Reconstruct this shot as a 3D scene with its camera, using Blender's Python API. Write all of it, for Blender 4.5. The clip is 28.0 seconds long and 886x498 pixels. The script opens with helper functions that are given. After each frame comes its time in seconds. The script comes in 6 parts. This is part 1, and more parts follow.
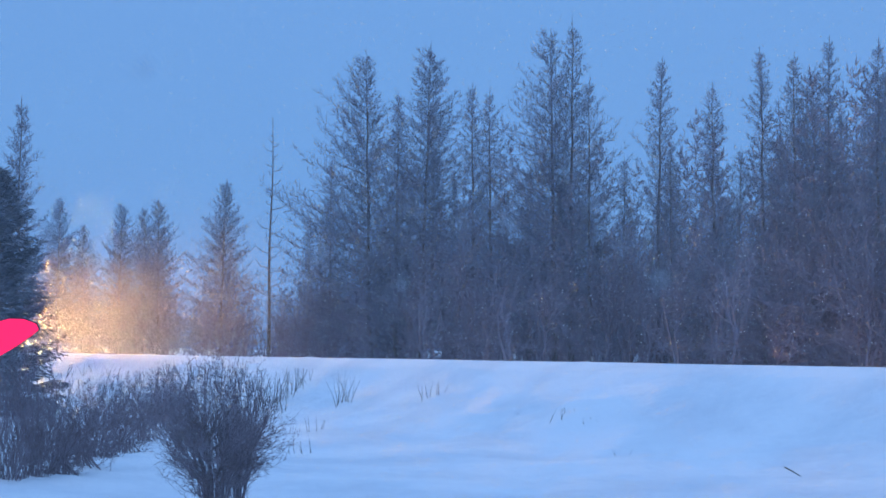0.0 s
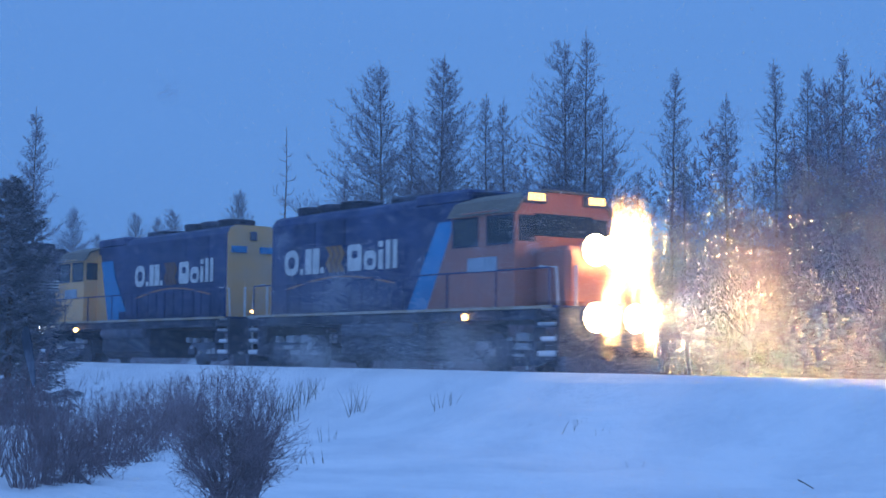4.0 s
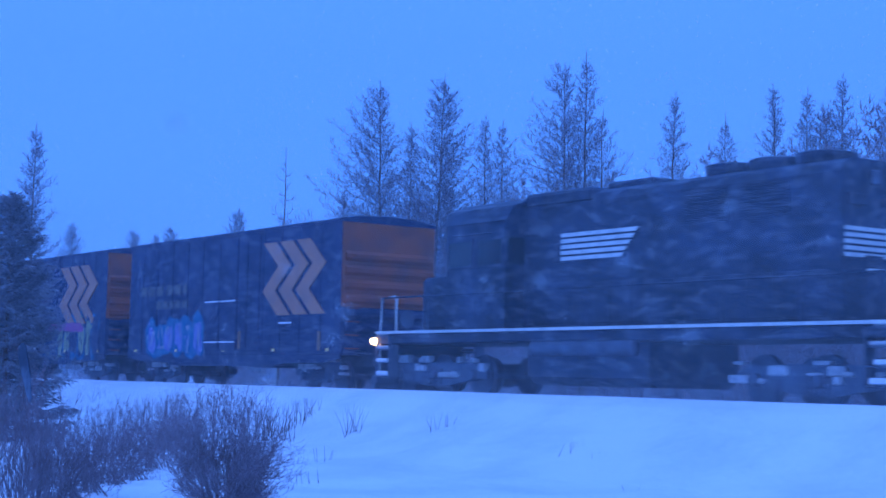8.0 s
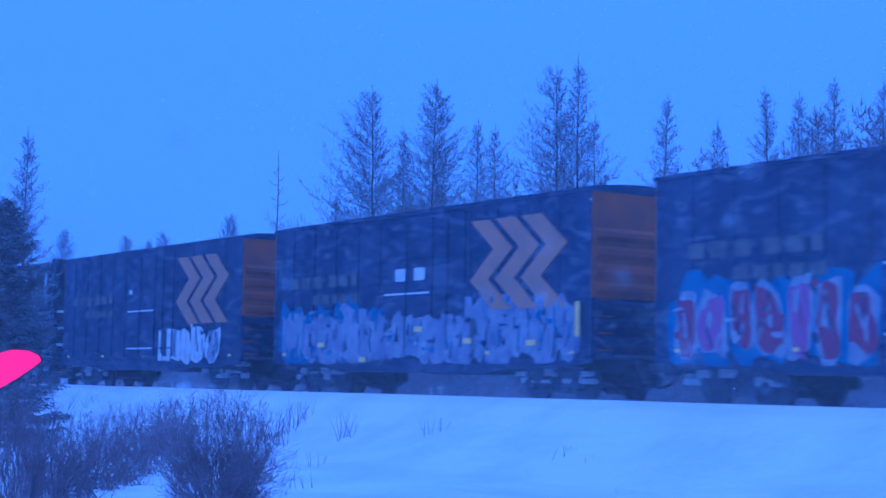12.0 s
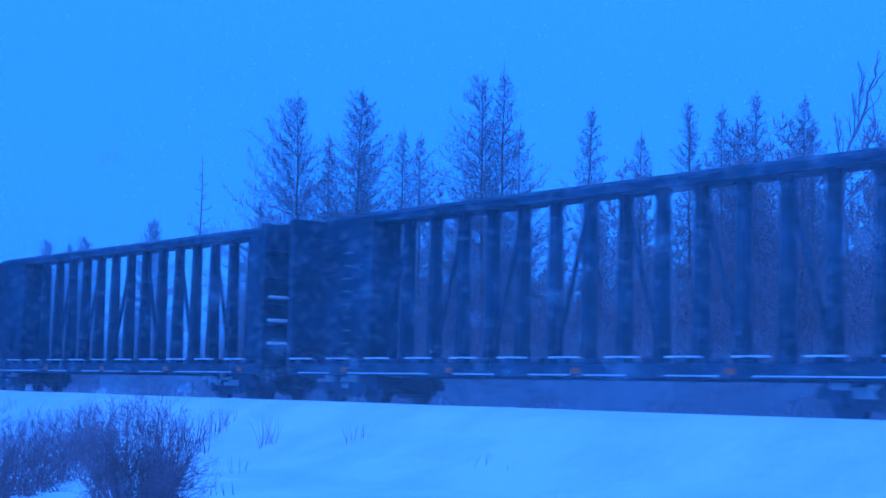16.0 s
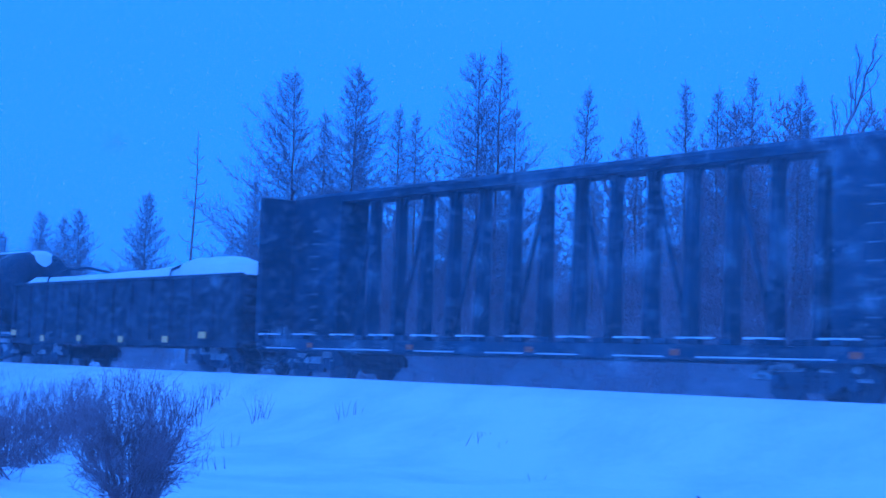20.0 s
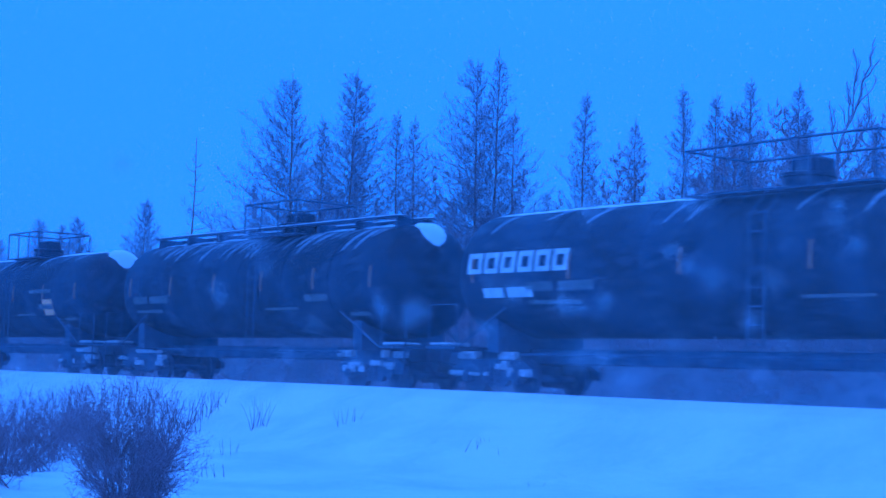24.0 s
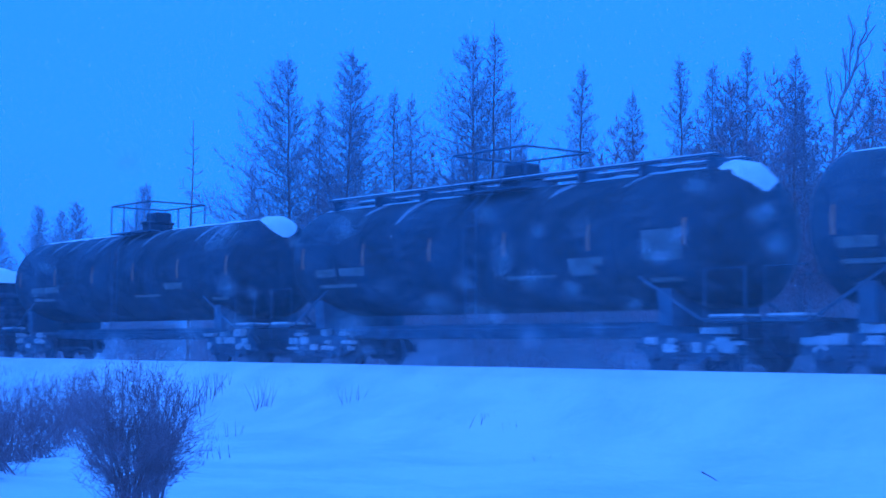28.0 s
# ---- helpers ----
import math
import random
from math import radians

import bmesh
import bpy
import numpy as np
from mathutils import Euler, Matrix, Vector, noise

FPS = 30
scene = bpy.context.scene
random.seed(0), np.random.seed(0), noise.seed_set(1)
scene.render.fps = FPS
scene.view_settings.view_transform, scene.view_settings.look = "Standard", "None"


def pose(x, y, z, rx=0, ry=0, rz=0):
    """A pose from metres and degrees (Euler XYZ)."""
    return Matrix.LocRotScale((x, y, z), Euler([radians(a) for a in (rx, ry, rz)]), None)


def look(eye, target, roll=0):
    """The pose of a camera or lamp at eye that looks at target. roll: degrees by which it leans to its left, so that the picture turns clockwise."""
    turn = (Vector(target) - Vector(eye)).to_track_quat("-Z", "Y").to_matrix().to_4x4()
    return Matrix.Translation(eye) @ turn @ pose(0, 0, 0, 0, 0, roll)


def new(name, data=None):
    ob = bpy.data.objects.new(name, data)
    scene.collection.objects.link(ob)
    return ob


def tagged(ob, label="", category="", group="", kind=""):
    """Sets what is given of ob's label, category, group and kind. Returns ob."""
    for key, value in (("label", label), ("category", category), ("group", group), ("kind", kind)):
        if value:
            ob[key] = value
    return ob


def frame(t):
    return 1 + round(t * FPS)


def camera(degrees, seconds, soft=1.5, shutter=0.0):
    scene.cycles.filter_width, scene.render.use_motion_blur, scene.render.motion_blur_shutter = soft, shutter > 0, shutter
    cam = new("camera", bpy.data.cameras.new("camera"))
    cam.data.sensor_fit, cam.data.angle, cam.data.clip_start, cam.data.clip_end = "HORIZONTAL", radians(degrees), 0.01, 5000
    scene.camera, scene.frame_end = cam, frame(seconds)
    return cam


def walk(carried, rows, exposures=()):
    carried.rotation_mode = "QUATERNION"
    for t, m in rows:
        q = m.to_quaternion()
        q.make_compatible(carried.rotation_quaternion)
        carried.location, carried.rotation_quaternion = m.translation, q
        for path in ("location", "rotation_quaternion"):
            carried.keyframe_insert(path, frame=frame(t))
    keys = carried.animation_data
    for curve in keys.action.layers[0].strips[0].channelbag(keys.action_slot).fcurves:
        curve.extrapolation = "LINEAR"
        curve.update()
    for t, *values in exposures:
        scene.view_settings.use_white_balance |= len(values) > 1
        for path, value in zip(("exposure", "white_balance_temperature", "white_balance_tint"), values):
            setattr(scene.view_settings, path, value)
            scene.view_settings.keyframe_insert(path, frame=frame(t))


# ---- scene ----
cam = camera(31.0, 28.0, soft=1.6, shutter=0.35)
EYE = (0.0, 0.0, 0.35)          # metres above the rail head
# seconds, yaw, pitch, roll of the hand-held camera
TURNS = [
    (0.0, -0.30, 3.59, -0.43),
    (0.5, -0.28, 3.58, -0.47),
    (1.0, -0.24, 3.71, -0.78),
    (1.5, -0.12, 3.88, -1.01),
    (2.0, -0.12, 4.00, -0.83),
    (2.5, -0.05, 4.03, -0.78),
    (4.5, 0.19, 3.95, -0.68),
    (5.0, 0.18, 3.98, -0.74),
    (5.5, 0.30, 4.10, -0.80),
    (6.0, 0.47, 4.21, -0.99),
    (6.5, 0.56, 4.31, -0.97),
    (7.0, 0.39, 4.39, -0.97),
    (7.5, 0.21, 4.54, -1.12),
    (8.0, 0.04, 4.72, -1.31),
    (8.5, 0.12, 4.78, -1.16),
    (9.0, 0.34, 4.79, -1.06),
    (9.5, 0.33, 4.77, -1.11),
    (10.0, 0.22, 4.71, -1.11),
    (10.5, 0.04, 4.70, -1.13),
    (11.0, -0.07, 4.71, -1.21),
    (11.5, -0.14, 4.80, -1.21),
    (12.0, -0.20, 4.87, -1.09),
    (12.5, -0.24, 4.89, -1.12),
    (13.0, -0.24, 4.93, -1.11),
    (13.5, -0.25, 4.97, -1.08),
    (15.5, -2.98, 5.15, -1.30),
    (16.0, -2.95, 5.19, -1.41),
    (16.5, -2.77, 5.20, -1.48),
    (17.0, -2.68, 5.22, -1.83),
    (17.5, -2.60, 5.23, -1.95),
    (18.0, -2.68, 5.15, -2.28),
    (18.5, -2.85, 4.84, -2.41),
    (19.0, -3.11, 4.55, -2.01),
    (19.5, -3.27, 4.47, -2.41),
    (20.0, -3.21, 4.40, -2.20),
    (20.5, -3.22, 4.41, -2.11),
    (21.0, -3.22, 4.43, -2.21),
    (21.5, -3.26, 4.48, -2.29),
    (23.5, -3.30, 4.63, -2.11),
    (24.0, -3.25, 4.63, -2.00),
    (24.5, -3.20, 4.41, -2.11),
    (25.0, -2.82, 3.72, -2.81),
    (25.5, -3.13, 3.84, -2.08),
    (26.0, -2.94, 3.76, -1.31),
    (26.5, -2.71, 3.77, -1.46),
    (27.0, -3.03, 3.82, -2.05),
    (27.5, -3.27, 3.80, -1.60),
    (28.0, -3.15, 3.79, -0.60)
]
# seconds, stops, kelvin, tint
EXPOSURES = [
    (0.0, 0.17, 7700, 10), (1.0, 0.12, 7800, 10), (2.0, -0.14, 7700, 9), (2.5, -0.16, 7500, 9), (4.5, -0.12, 6450, 15), (5.0, 0.1, 6500, 15), (6.0, 0.06, 5550, 18), (7.0, 0.1, 5400, 29), (8.0, 0.1, 5000, 36), (9.0, 0.06, 4600, 34), (10.2, 0.08, 4700, 39), (11.0, 0.06, 4480, 34), (12.0, 0.06, 4550, 40), (13.5, 0.1, 4720, 44),
    (15.5, 0.05, 4150, 33), (21.0, 0.05, 4150, 33), (28.0, 0.05, 4150, 33)]
walk(cam, [(t, pose(*EYE, 90 + p, r, y)) for t, y, p, r in TURNS], EXPOSURES)

# ---- light: a snowy dusk under an even, overcast sky ----
world = bpy.data.worlds.new("dusk")
scene.world = world
world.use_nodes = True
wn, wl = world.node_tree.nodes, world.node_tree.links
wn.clear()
sky = wn.new("ShaderNodeTexSky")
sky.sky_type, sky.sun_disc = "NISHITA", False
sky.sun_elevation, sky.sun_rotation = radians(4), radians(200)
sky.altitude, sky.air_density, sky.dust_density, sky.ozone_density = 250, 1.0, 1.0, 4.0
# an overcast vault, about twice as bright overhead as at the horizon
way = wn.new("ShaderNodeTexCoord")
height = wn.new("ShaderNodeSeparateXYZ")
cloud = wn.new("ShaderNodeValToRGB")
cloud.color_ramp.elements[0].position, cloud.color_ramp.elements[0].color = 0.0, (1.25, 3.4, 8.3, 1)
cloud.color_ramp.elements[1].position, cloud.color_ramp.elements[1].color = 1.0, (2.3, 5.8, 13.2, 1)
rise = cloud.color_ramp.elements.new(0.2)
rise.color = (1.25, 3.45, 8.5, 1)
wl.new(way.outputs["Generated"], height.inputs[0])
wl.new(height.outputs[2], cloud.inputs[0])
mix = wn.new("ShaderNodeMix")
mix.data_type = "RGBA"
mix.inputs[0].default_value = 0.9
bg = wn.new("ShaderNodeBackground")
bg.inputs[1].default_value = 0.1
wo = wn.new("ShaderNodeOutputWorld")
wl.new(sky.outputs[0], mix.inputs[6])
wl.new(cloud.outputs[0], mix.inputs[7])
wl.new(mix.outputs[2], bg.inputs[0])
wl.new(bg.outputs[0], wo.inputs[0])
sun = new("sun", bpy.data.lights.new("sun", "SUN"))
sun.data.energy, sun.data.angle, sun.data.color = 0.25, radians(30), (0.75, 0.85, 1.0)
sun.matrix_world = look((0, 0, 50), (12, 30, 0))

# ---- the plan: u runs along the track with the train, n away from the camera ----
HEAD = -55.337                   # heading of the train, degrees
AX, AY = math.cos(radians(HEAD)), math.sin(radians(HEAD))
CENTRE = 24.78                   # the track's middle, metres from the camera
SPEED = 11.204                   # metres a second


def at(s, n, z=0.0):
    return Vector((AX * s - AY * n, AY * s + AX * n, z))


def along(x, y):
    return AX * x + AY * y, -AY * x + AX * y


def polar(azimuth, distance):
    a = radians(azimuth)
    return math.sin(a) * distance, math.cos(a) * distance


# ---- materials ----
def material(name, color, rough=0.7, metal=0.0, second=None, scale=3.0, fine=40.0, bump=0.15, share=0.5, spec=0.4, relief=0.02, dust=0.0):
    """Two colours mixed by a broad and a fine noise, with a fine relief. dust: how much wind-blown snow clings in flecks."""
    m = bpy.data.materials.new(name)
    m.use_nodes = True
    nt = m.node_tree
    b = nt.nodes["Principled BSDF"]
    co = nt.nodes.new("ShaderNodeTexCoord")
    n1, n2 = nt.nodes.new("ShaderNodeTexNoise"), nt.nodes.new("ShaderNodeTexNoise")
    n1.inputs["Scale"].default_value, n1.inputs["Detail"].default_value = scale, 4
    n2.inputs["Scale"].default_value, n2.inputs["Detail"].default_value = fine, 3
    for q in (n1, n2):
        nt.links.new(co.outputs["Object"], q.inputs["Vector"])
    add = nt.nodes.new("ShaderNodeMath")
    add.operation = "MULTIPLY_ADD"
    nt.links.new(n2.outputs[0], add.inputs[0])
    add.inputs[1].default_value = 0.35
    nt.links.new(n1.outputs[0], add.inputs[2])
    ramp = nt.nodes.new("ShaderNodeValToRGB")
    ramp.color_ramp.elements[0].position, ramp.color_ramp.elements[1].position = 0.5 + 0.17 - 0.2 * share, 0.5 + 0.17 + 0.25
    second = second or tuple(c * 0.7 for c in color)
    ramp.color_ramp.elements[0].color, ramp.color_ramp.elements[1].color = (*color, 1), (*second, 1)
    nt.links.new(add.outputs[0], ramp.inputs[0])
    nt.links.new(ramp.outputs[0], b.inputs["Base Color"])
    if dust:
        drawn, n3, level, cling = [nt.nodes.new("ShaderNode" + k) for k in ("Mapping", "TexNoise", "MapRange", "Mix")]
        drawn.inputs["Scale"].default_value = (0.55, 1.0, 1.5)
        n3.inputs["Scale"].default_value, n3.inputs["Detail"].default_value, n3.inputs["Roughness"].default_value = 3.2, 8, 0.72
        level.inputs[1].default_value, level.inputs[2].default_value, level.inputs[4].default_value = 0.5, 0.76, dust
        cling.data_type = "RGBA"
        cling.inputs[7].default_value = (0.4, 0.43, 0.5, 1)
        for x, y in ((co.outputs["Object"], drawn.inputs["Vector"]), (drawn.outputs[0], n3.inputs["Vector"]), (n3.outputs[0], level.inputs[0]),
                     (level.outputs[0], cling.inputs[0]), (ramp.outputs[0], cling.inputs[6]), (cling.outputs[2], b.inputs["Base Color"])):
            nt.links.new(x, y)
    b.inputs["Roughness"].default_value, b.inputs["Metallic"].default_value = rough, metal
    b.inputs["Specular IOR Level"].default_value = spec
    bp = nt.nodes.new("ShaderNodeBump")
    bp.inputs["Strength"].default_value, bp.inputs["Distance"].default_value = bump, relief
    nt.links.new(n2.outputs[0], bp.inputs["Height"])
    nt.links.new(bp.outputs[0], b.inputs["Normal"])
    return m


def glow(name, color, strength):
    m = bpy.data.materials.new(name)
    m.use_nodes = True
    b = m.node_tree.nodes["Principled BSDF"]
    b.inputs["Base Color"].default_value = (*color, 1)
    b.inputs["Emission Color"].default_value = (*color, 1)
    b.inputs["Emission Strength"].default_value = strength
    return m


# the darker second colour imitates shading in the crust's small relief
SNOW = material("snow", (0.84, 0.86, 0.9), 0.75, second=(0.67, 0.71, 0.77), scale=0.5, fine=6, bump=0.6, relief=0.06)
SNOWCAP = material("snow_cap", (0.82, 0.84, 0.88), 0.8, second=(0.66, 0.69, 0.74), scale=1.5, fine=14, bump=0.4)
NAVY = material("navy_paint", (0.014, 0.034, 0.11), 0.55, second=(0.05, 0.085, 0.2), scale=0.9, fine=14, share=0.8, spec=0.2, dust=0.45)
YELLOW = material("yellow_paint", (0.88, 0.46, 0.19), 0.5, second=(0.72, 0.43, 0.24), scale=1.4, fine=20)
ORANGE = material("orange_paint", (0.44, 0.17, 0.13), 0.55, second=(0.36, 0.17, 0.15), scale=1.4, fine=20)
SKYBLUE = material("light_blue_paint", (0.012, 0.28, 0.56), 0.5, second=(0.02, 0.21, 0.43), scale=1.4, fine=20)
WHITE = material("white_paint", (0.72, 0.72, 0.7), 0.55, second=(0.5, 0.52, 0.52), scale=3, fine=30)
# black and steel: the bluish second colour imitates haze over the train
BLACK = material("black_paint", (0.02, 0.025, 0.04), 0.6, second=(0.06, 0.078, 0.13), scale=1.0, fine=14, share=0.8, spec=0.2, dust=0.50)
STEEL = material("hazed_grimy_steel", (0.06, 0.075, 0.11), 0.7, 0.1, second=(0.13, 0.155, 0.22), scale=1.8, fine=16, bump=0.3, share=0.9, dust=0.35)
RUST = material("rusty_orange_paint", (0.42, 0.11, 0.04), 0.7, second=(0.2, 0.07, 0.045), scale=1.2, fine=22, bump=0.25)
BOXBLUE = material("boxcar_navy", (0.015, 0.026, 0.075), 0.6, second=(0.055, 0.07, 0.135), scale=0.7, fine=12, bump=0.2, share=0.8, spec=0.2, dust=0.50)
CHEVRON = material("faded_chevron_paint", (0.5, 0.23, 0.14), 0.65, second=(0.34, 0.19, 0.15), scale=1.6, fine=24)
# lumber, gondola and tank paints: second colour lifted bluish, as haze would lift it
BEAM = material("lumber_car_paint", (0.032, 0.04, 0.062), 0.65, second=(0.07, 0.09, 0.14), scale=1.0, fine=16, bump=0.25, share=0.8, spec=0.2, dust=0.50)
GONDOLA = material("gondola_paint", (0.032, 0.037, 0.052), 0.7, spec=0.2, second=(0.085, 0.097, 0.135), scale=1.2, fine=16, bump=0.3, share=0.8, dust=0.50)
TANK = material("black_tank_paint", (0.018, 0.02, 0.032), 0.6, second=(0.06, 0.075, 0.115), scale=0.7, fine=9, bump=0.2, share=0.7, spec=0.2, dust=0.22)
SPRAYBLUE = material("spray_cyan", (0.025, 0.12, 0.25), 0.6, second=(0.06, 0.2, 0.33), scale=3, fine=30)
SPRAYRED = material("spray_red", (0.26, 0.04, 0.09), 0.6, second=(0.25, 0.04, 0.12), scale=3, fine=30)
SPRAYPINK = material("spray_pink", (0.36, 0.09, 0.22), 0.6, second=(0.35, 0.1, 0.3), scale=3, fine=30)
SPRAYWHITE = material("spray_white", (0.36, 0.36, 0.42), 0.6, second=(0.16, 0.19, 0.28), scale=2.2, fine=26, share=0.9)
SPRAYGREEN = material("spray_olive", (0.3, 0.34, 0.2), 0.6, second=(0.22, 0.24, 0.16), scale=3, fine=30)
REFLECT = material("yellow_reflector", (0.95, 0.64, 0.22), 0.35, second=(0.88, 0.58, 0.18), scale=8, fine=60)
GLASS = material("dark_cab_glass", (0.02, 0.03, 0.04), 0.08, second=(0.03, 0.04, 0.05), scale=2, fine=8, bump=0.0, spec=0.6)
# bark, larch and brush twigs: colours lightened to imitate haze before them
BARK = material("hazed_bark", (0.15, 0.095, 0.08), 0.9, second=(0.26, 0.22, 0.21), scale=3, fine=30, bump=0.4)
TWIG = material("hazed_larch_twigs", (0.2, 0.182, 0.225), 0.9, second=(0.36, 0.342, 0.41), scale=1.2, fine=12)
BRUSH = material("hazed_brush_twigs", (0.225, 0.165, 0.195), 0.9, second=(0.35, 0.285, 0.335), scale=0.6, fine=8)
WILLOW = material("willow_twigs", (0.18, 0.115, 0.13), 0.9, second=(0.33, 0.26, 0.29), scale=2.5, fine=20)
# needles paled in colour to look seen through haze
NEEDLE = material("hazed_spruce_needles", (0.15, 0.15, 0.175), 0.9, second=(0.38, 0.38, 0.42), scale=1.6, fine=14)
DRYGRASS = material("dry_stalks", (0.14, 0.10, 0.07), 0.9, second=(0.08, 0.06, 0.05), scale=6, fine=30)
RAILMAT = material("rail_steel", (0.12, 0.10, 0.09), 0.4, 0.8, second=(0.08, 0.05, 0.04), scale=2, fine=30)
def crystals(name, color, through_share):
    """Airborne snow: scatters light back and, more strongly, onward."""
    m = bpy.data.materials.new(name)
    m.use_nodes = True
    nt = m.node_tree
    out = nt.nodes["Material Output"]
    nt.nodes.remove(nt.nodes["Principled BSDF"])
    co, grain, ramp = nt.nodes.new("ShaderNodeTexCoord"), nt.nodes.new("ShaderNodeTexNoise"), nt.nodes.new("ShaderNodeValToRGB")
    grain.inputs["Scale"].default_value = 2.0
    ramp.color_ramp.elements[0].color, ramp.color_ramp.elements[1].color = (*[c * 0.88 for c in color], 1), (*color, 1)
    back, onward, both = nt.nodes.new("ShaderNodeBsdfDiffuse"), nt.nodes.new("ShaderNodeBsdfTranslucent"), nt.nodes.new("ShaderNodeMixShader")
    both.inputs[0].default_value = through_share
    nt.links.new(co.outputs["Object"], grain.inputs["Vector"])
    nt.links.new(grain.outputs[0], ramp.inputs[0])
    for q in (back, onward):
        nt.links.new(ramp.outputs[0], q.inputs["Color"])
    nt.links.new(back.outputs[0], both.inputs[1])
    nt.links.new(onward.outputs[0], both.inputs[2])
    nt.links.new(both.outputs[0], out.inputs["Surface"])
    return m


FLAKE = crystals("snow_flake", (0.9, 0.9, 0.92), 0.55)
# the same flakes in a dimmed bluish colour, to soften them into haze
DIMFLAKE = crystals("dimmed_snow_flake", (0.62, 0.64, 0.7), 0.5)
HEADLAMP = glow("headlamp_glow", (1.0, 0.52, 0.17), 46000)
DITCHLAMP = glow("ditch_lamp_glow", (1.0, 0.54, 0.18), 36000)
# glow of the added rings that imitate glare round the lamps
GLARERING = glow("lamp_glare_glow", (1.0, 0.66, 0.3), 45)
STEPLAMP = glow("step_lamp_glow", (1.0, 0.55, 0.17), 12)
PALELAMP = glow("pale_lamp_glow", (0.9, 1.0, 0.85), 40)
BOARDLAMP = glow("number_board_glow", (1.0, 0.6, 0.16), 5)

CRUST = material("dirty_snow_crust", (0.55, 0.57, 0.61), 0.8, second=(0.32, 0.34, 0.38), scale=5, fine=24, bump=0.5, share=0.9)
FROST = material("thin_frost", (0.3, 0.32, 0.37), 0.8, second=(0.15, 0.17, 0.21), scale=2.0, fine=14, bump=0.3)
DULLTAPE = material("dull_orange_tape", (0.27, 0.15, 0.1), 0.6)
REDGLOW = glow("red_reflection_glow", (1.0, 0.012, 0.09), 1.1)


# ---- mesh building ----
class Shape:
    """Collects vertices and faces; make() links them as one mesh object."""

    def __init__(self):
        self.v, self.f = [], []

    def add(self, verts, faces):
        o = len(self.v)
        self.v += [tuple(p) for p in verts]
        self.f += [tuple(i + o for i in f) for f in faces]
        return self

    def box(self, x0, x1, y0, y1, z0, z1, c=0.0):
        if c <= 0:
            return self.add([(x, y, z) for z in (z0, z1) for y in (y0, y1) for x in (x0, x1)],
                            [(0, 2, 3, 1), (4, 5, 7, 6), (0, 1, 5, 4), (2, 6, 7, 3), (0, 4, 6, 2), (1, 3, 7, 5)])
        # chamfered: three stacked outlines below and above
        def ring(i, z):
            a, b, d, e = x0 + i, x1 - i, y0 + i, y1 - i
            k = max(0.0, c - i)
            return [(a + k, d, z), (b - k, d, z), (b, d + k, z), (b, e - k, z), (b - k, e, z), (a + k, e, z), (a, e - k, z), (a, d + k, z)]
        v = ring(c, z0) + ring(0, z0 + c) + ring(0, z1 - c) + ring(c, z1)
        f = [tuple(range(7, -1, -1)), tuple(range(24, 32))]
        for r in range(3):
            f += [(r * 8 + k, r * 8 + (k + 1) % 8, r * 8 + 8 + (k + 1) % 8, r * 8 + 8 + k) for k in range(8)]
        return self.add(v, f)

    def prism(self, outline, a, b, axis="x"):
        """An outline swept along an axis. axis x: outline is (y, z); y: (x, z); z: (x, y)."""
        def put(p, q):
            return {"x": (q, p[0], p[1]), "y": (p[0], q, p[1]), "z": (p[0], p[1], q)}[axis]
        k = len(outline)
        v = [put(p, a) for p in outline] + [put(p, b) for p in outline]
        f = [tuple(range(k)), tuple(range(2 * k - 1, k - 1, -1))]
        f += [(i, k + i, k + (i + 1) % k, (i + 1) % k) for i in range(k)]
        return self.add(v, f)

    def turned(self, rings, axis="x", centre=(0, 0, 0), k=20):
        """A body of revolution: rings of (place along the axis, radius)."""
        v, f = [], []
        for a, r in rings:
            for i in range(k):
                w = 2 * math.pi * i / k
                c, s = r * math.cos(w), r * math.sin(w)
                p = {"x": (a, c, s), "y": (c, a, s), "z": (c, s, a)}[axis]
                v.append((p[0] + centre[0], p[1] + centre[1], p[2] + centre[2]))
        for j in range(len(rings) - 1):
            f += [(j * k + i, j * k + (i + 1) % k, (j + 1) * k + (i + 1) % k, (j + 1) * k + i) for i in range(k)]
        f += [tuple(range(k - 1, -1, -1)), tuple(range((len(rings) - 1) * k, len(rings) * k))]
        return self.add(v, f)

    def tube(self, points, r0, r1=None, k=5):
        r1 = r0 if r1 is None else r1
        pts = [Vector(p) for p in points]
        v, f = [], []
        for i, p in enumerate(pts):
            d = (pts[min(i + 1, len(pts) - 1)] - pts[max(i - 1, 0)]).normalized()
            e = d.orthogonal().normalized()
            g = d.cross(e)
            r = r0 + (r1 - r0) * i / (len(pts) - 1)
            v += [p + (e * math.cos(2 * math.pi * j / k) + g * math.sin(2 * math.pi * j / k)) * r for j in range(k)]
        for i in range(len(pts) - 1):
            f += [(i * k + j, i * k + (j + 1) % k, (i + 1) * k + (j + 1) % k, (i + 1) * k + j) for j in range(k)]
        f += [tuple(range(k - 1, -1, -1)), tuple(range((len(pts) - 1) * k, len(pts) * k))]
        return self.add(v, f)

    def mesh(self, name, mat, smooth=False):
        me = bpy.data.meshes.new(name)
        me.from_pydata(self.v, [], self.f)
        me.materials.append(mat)
        if smooth:
            me.polygons.foreach_set("use_smooth", [True] * len(me.polygons))
        me.update()
        return me

    def part(self, name, mat, parent=None, label="", smooth=False, pos=None):
        ob = new(name, self.mesh(name, mat, smooth))
        if parent:
            ob.parent = parent
        if pos is not None:
            ob.location = pos
        if label:
            ob["label"] = label
        return ob


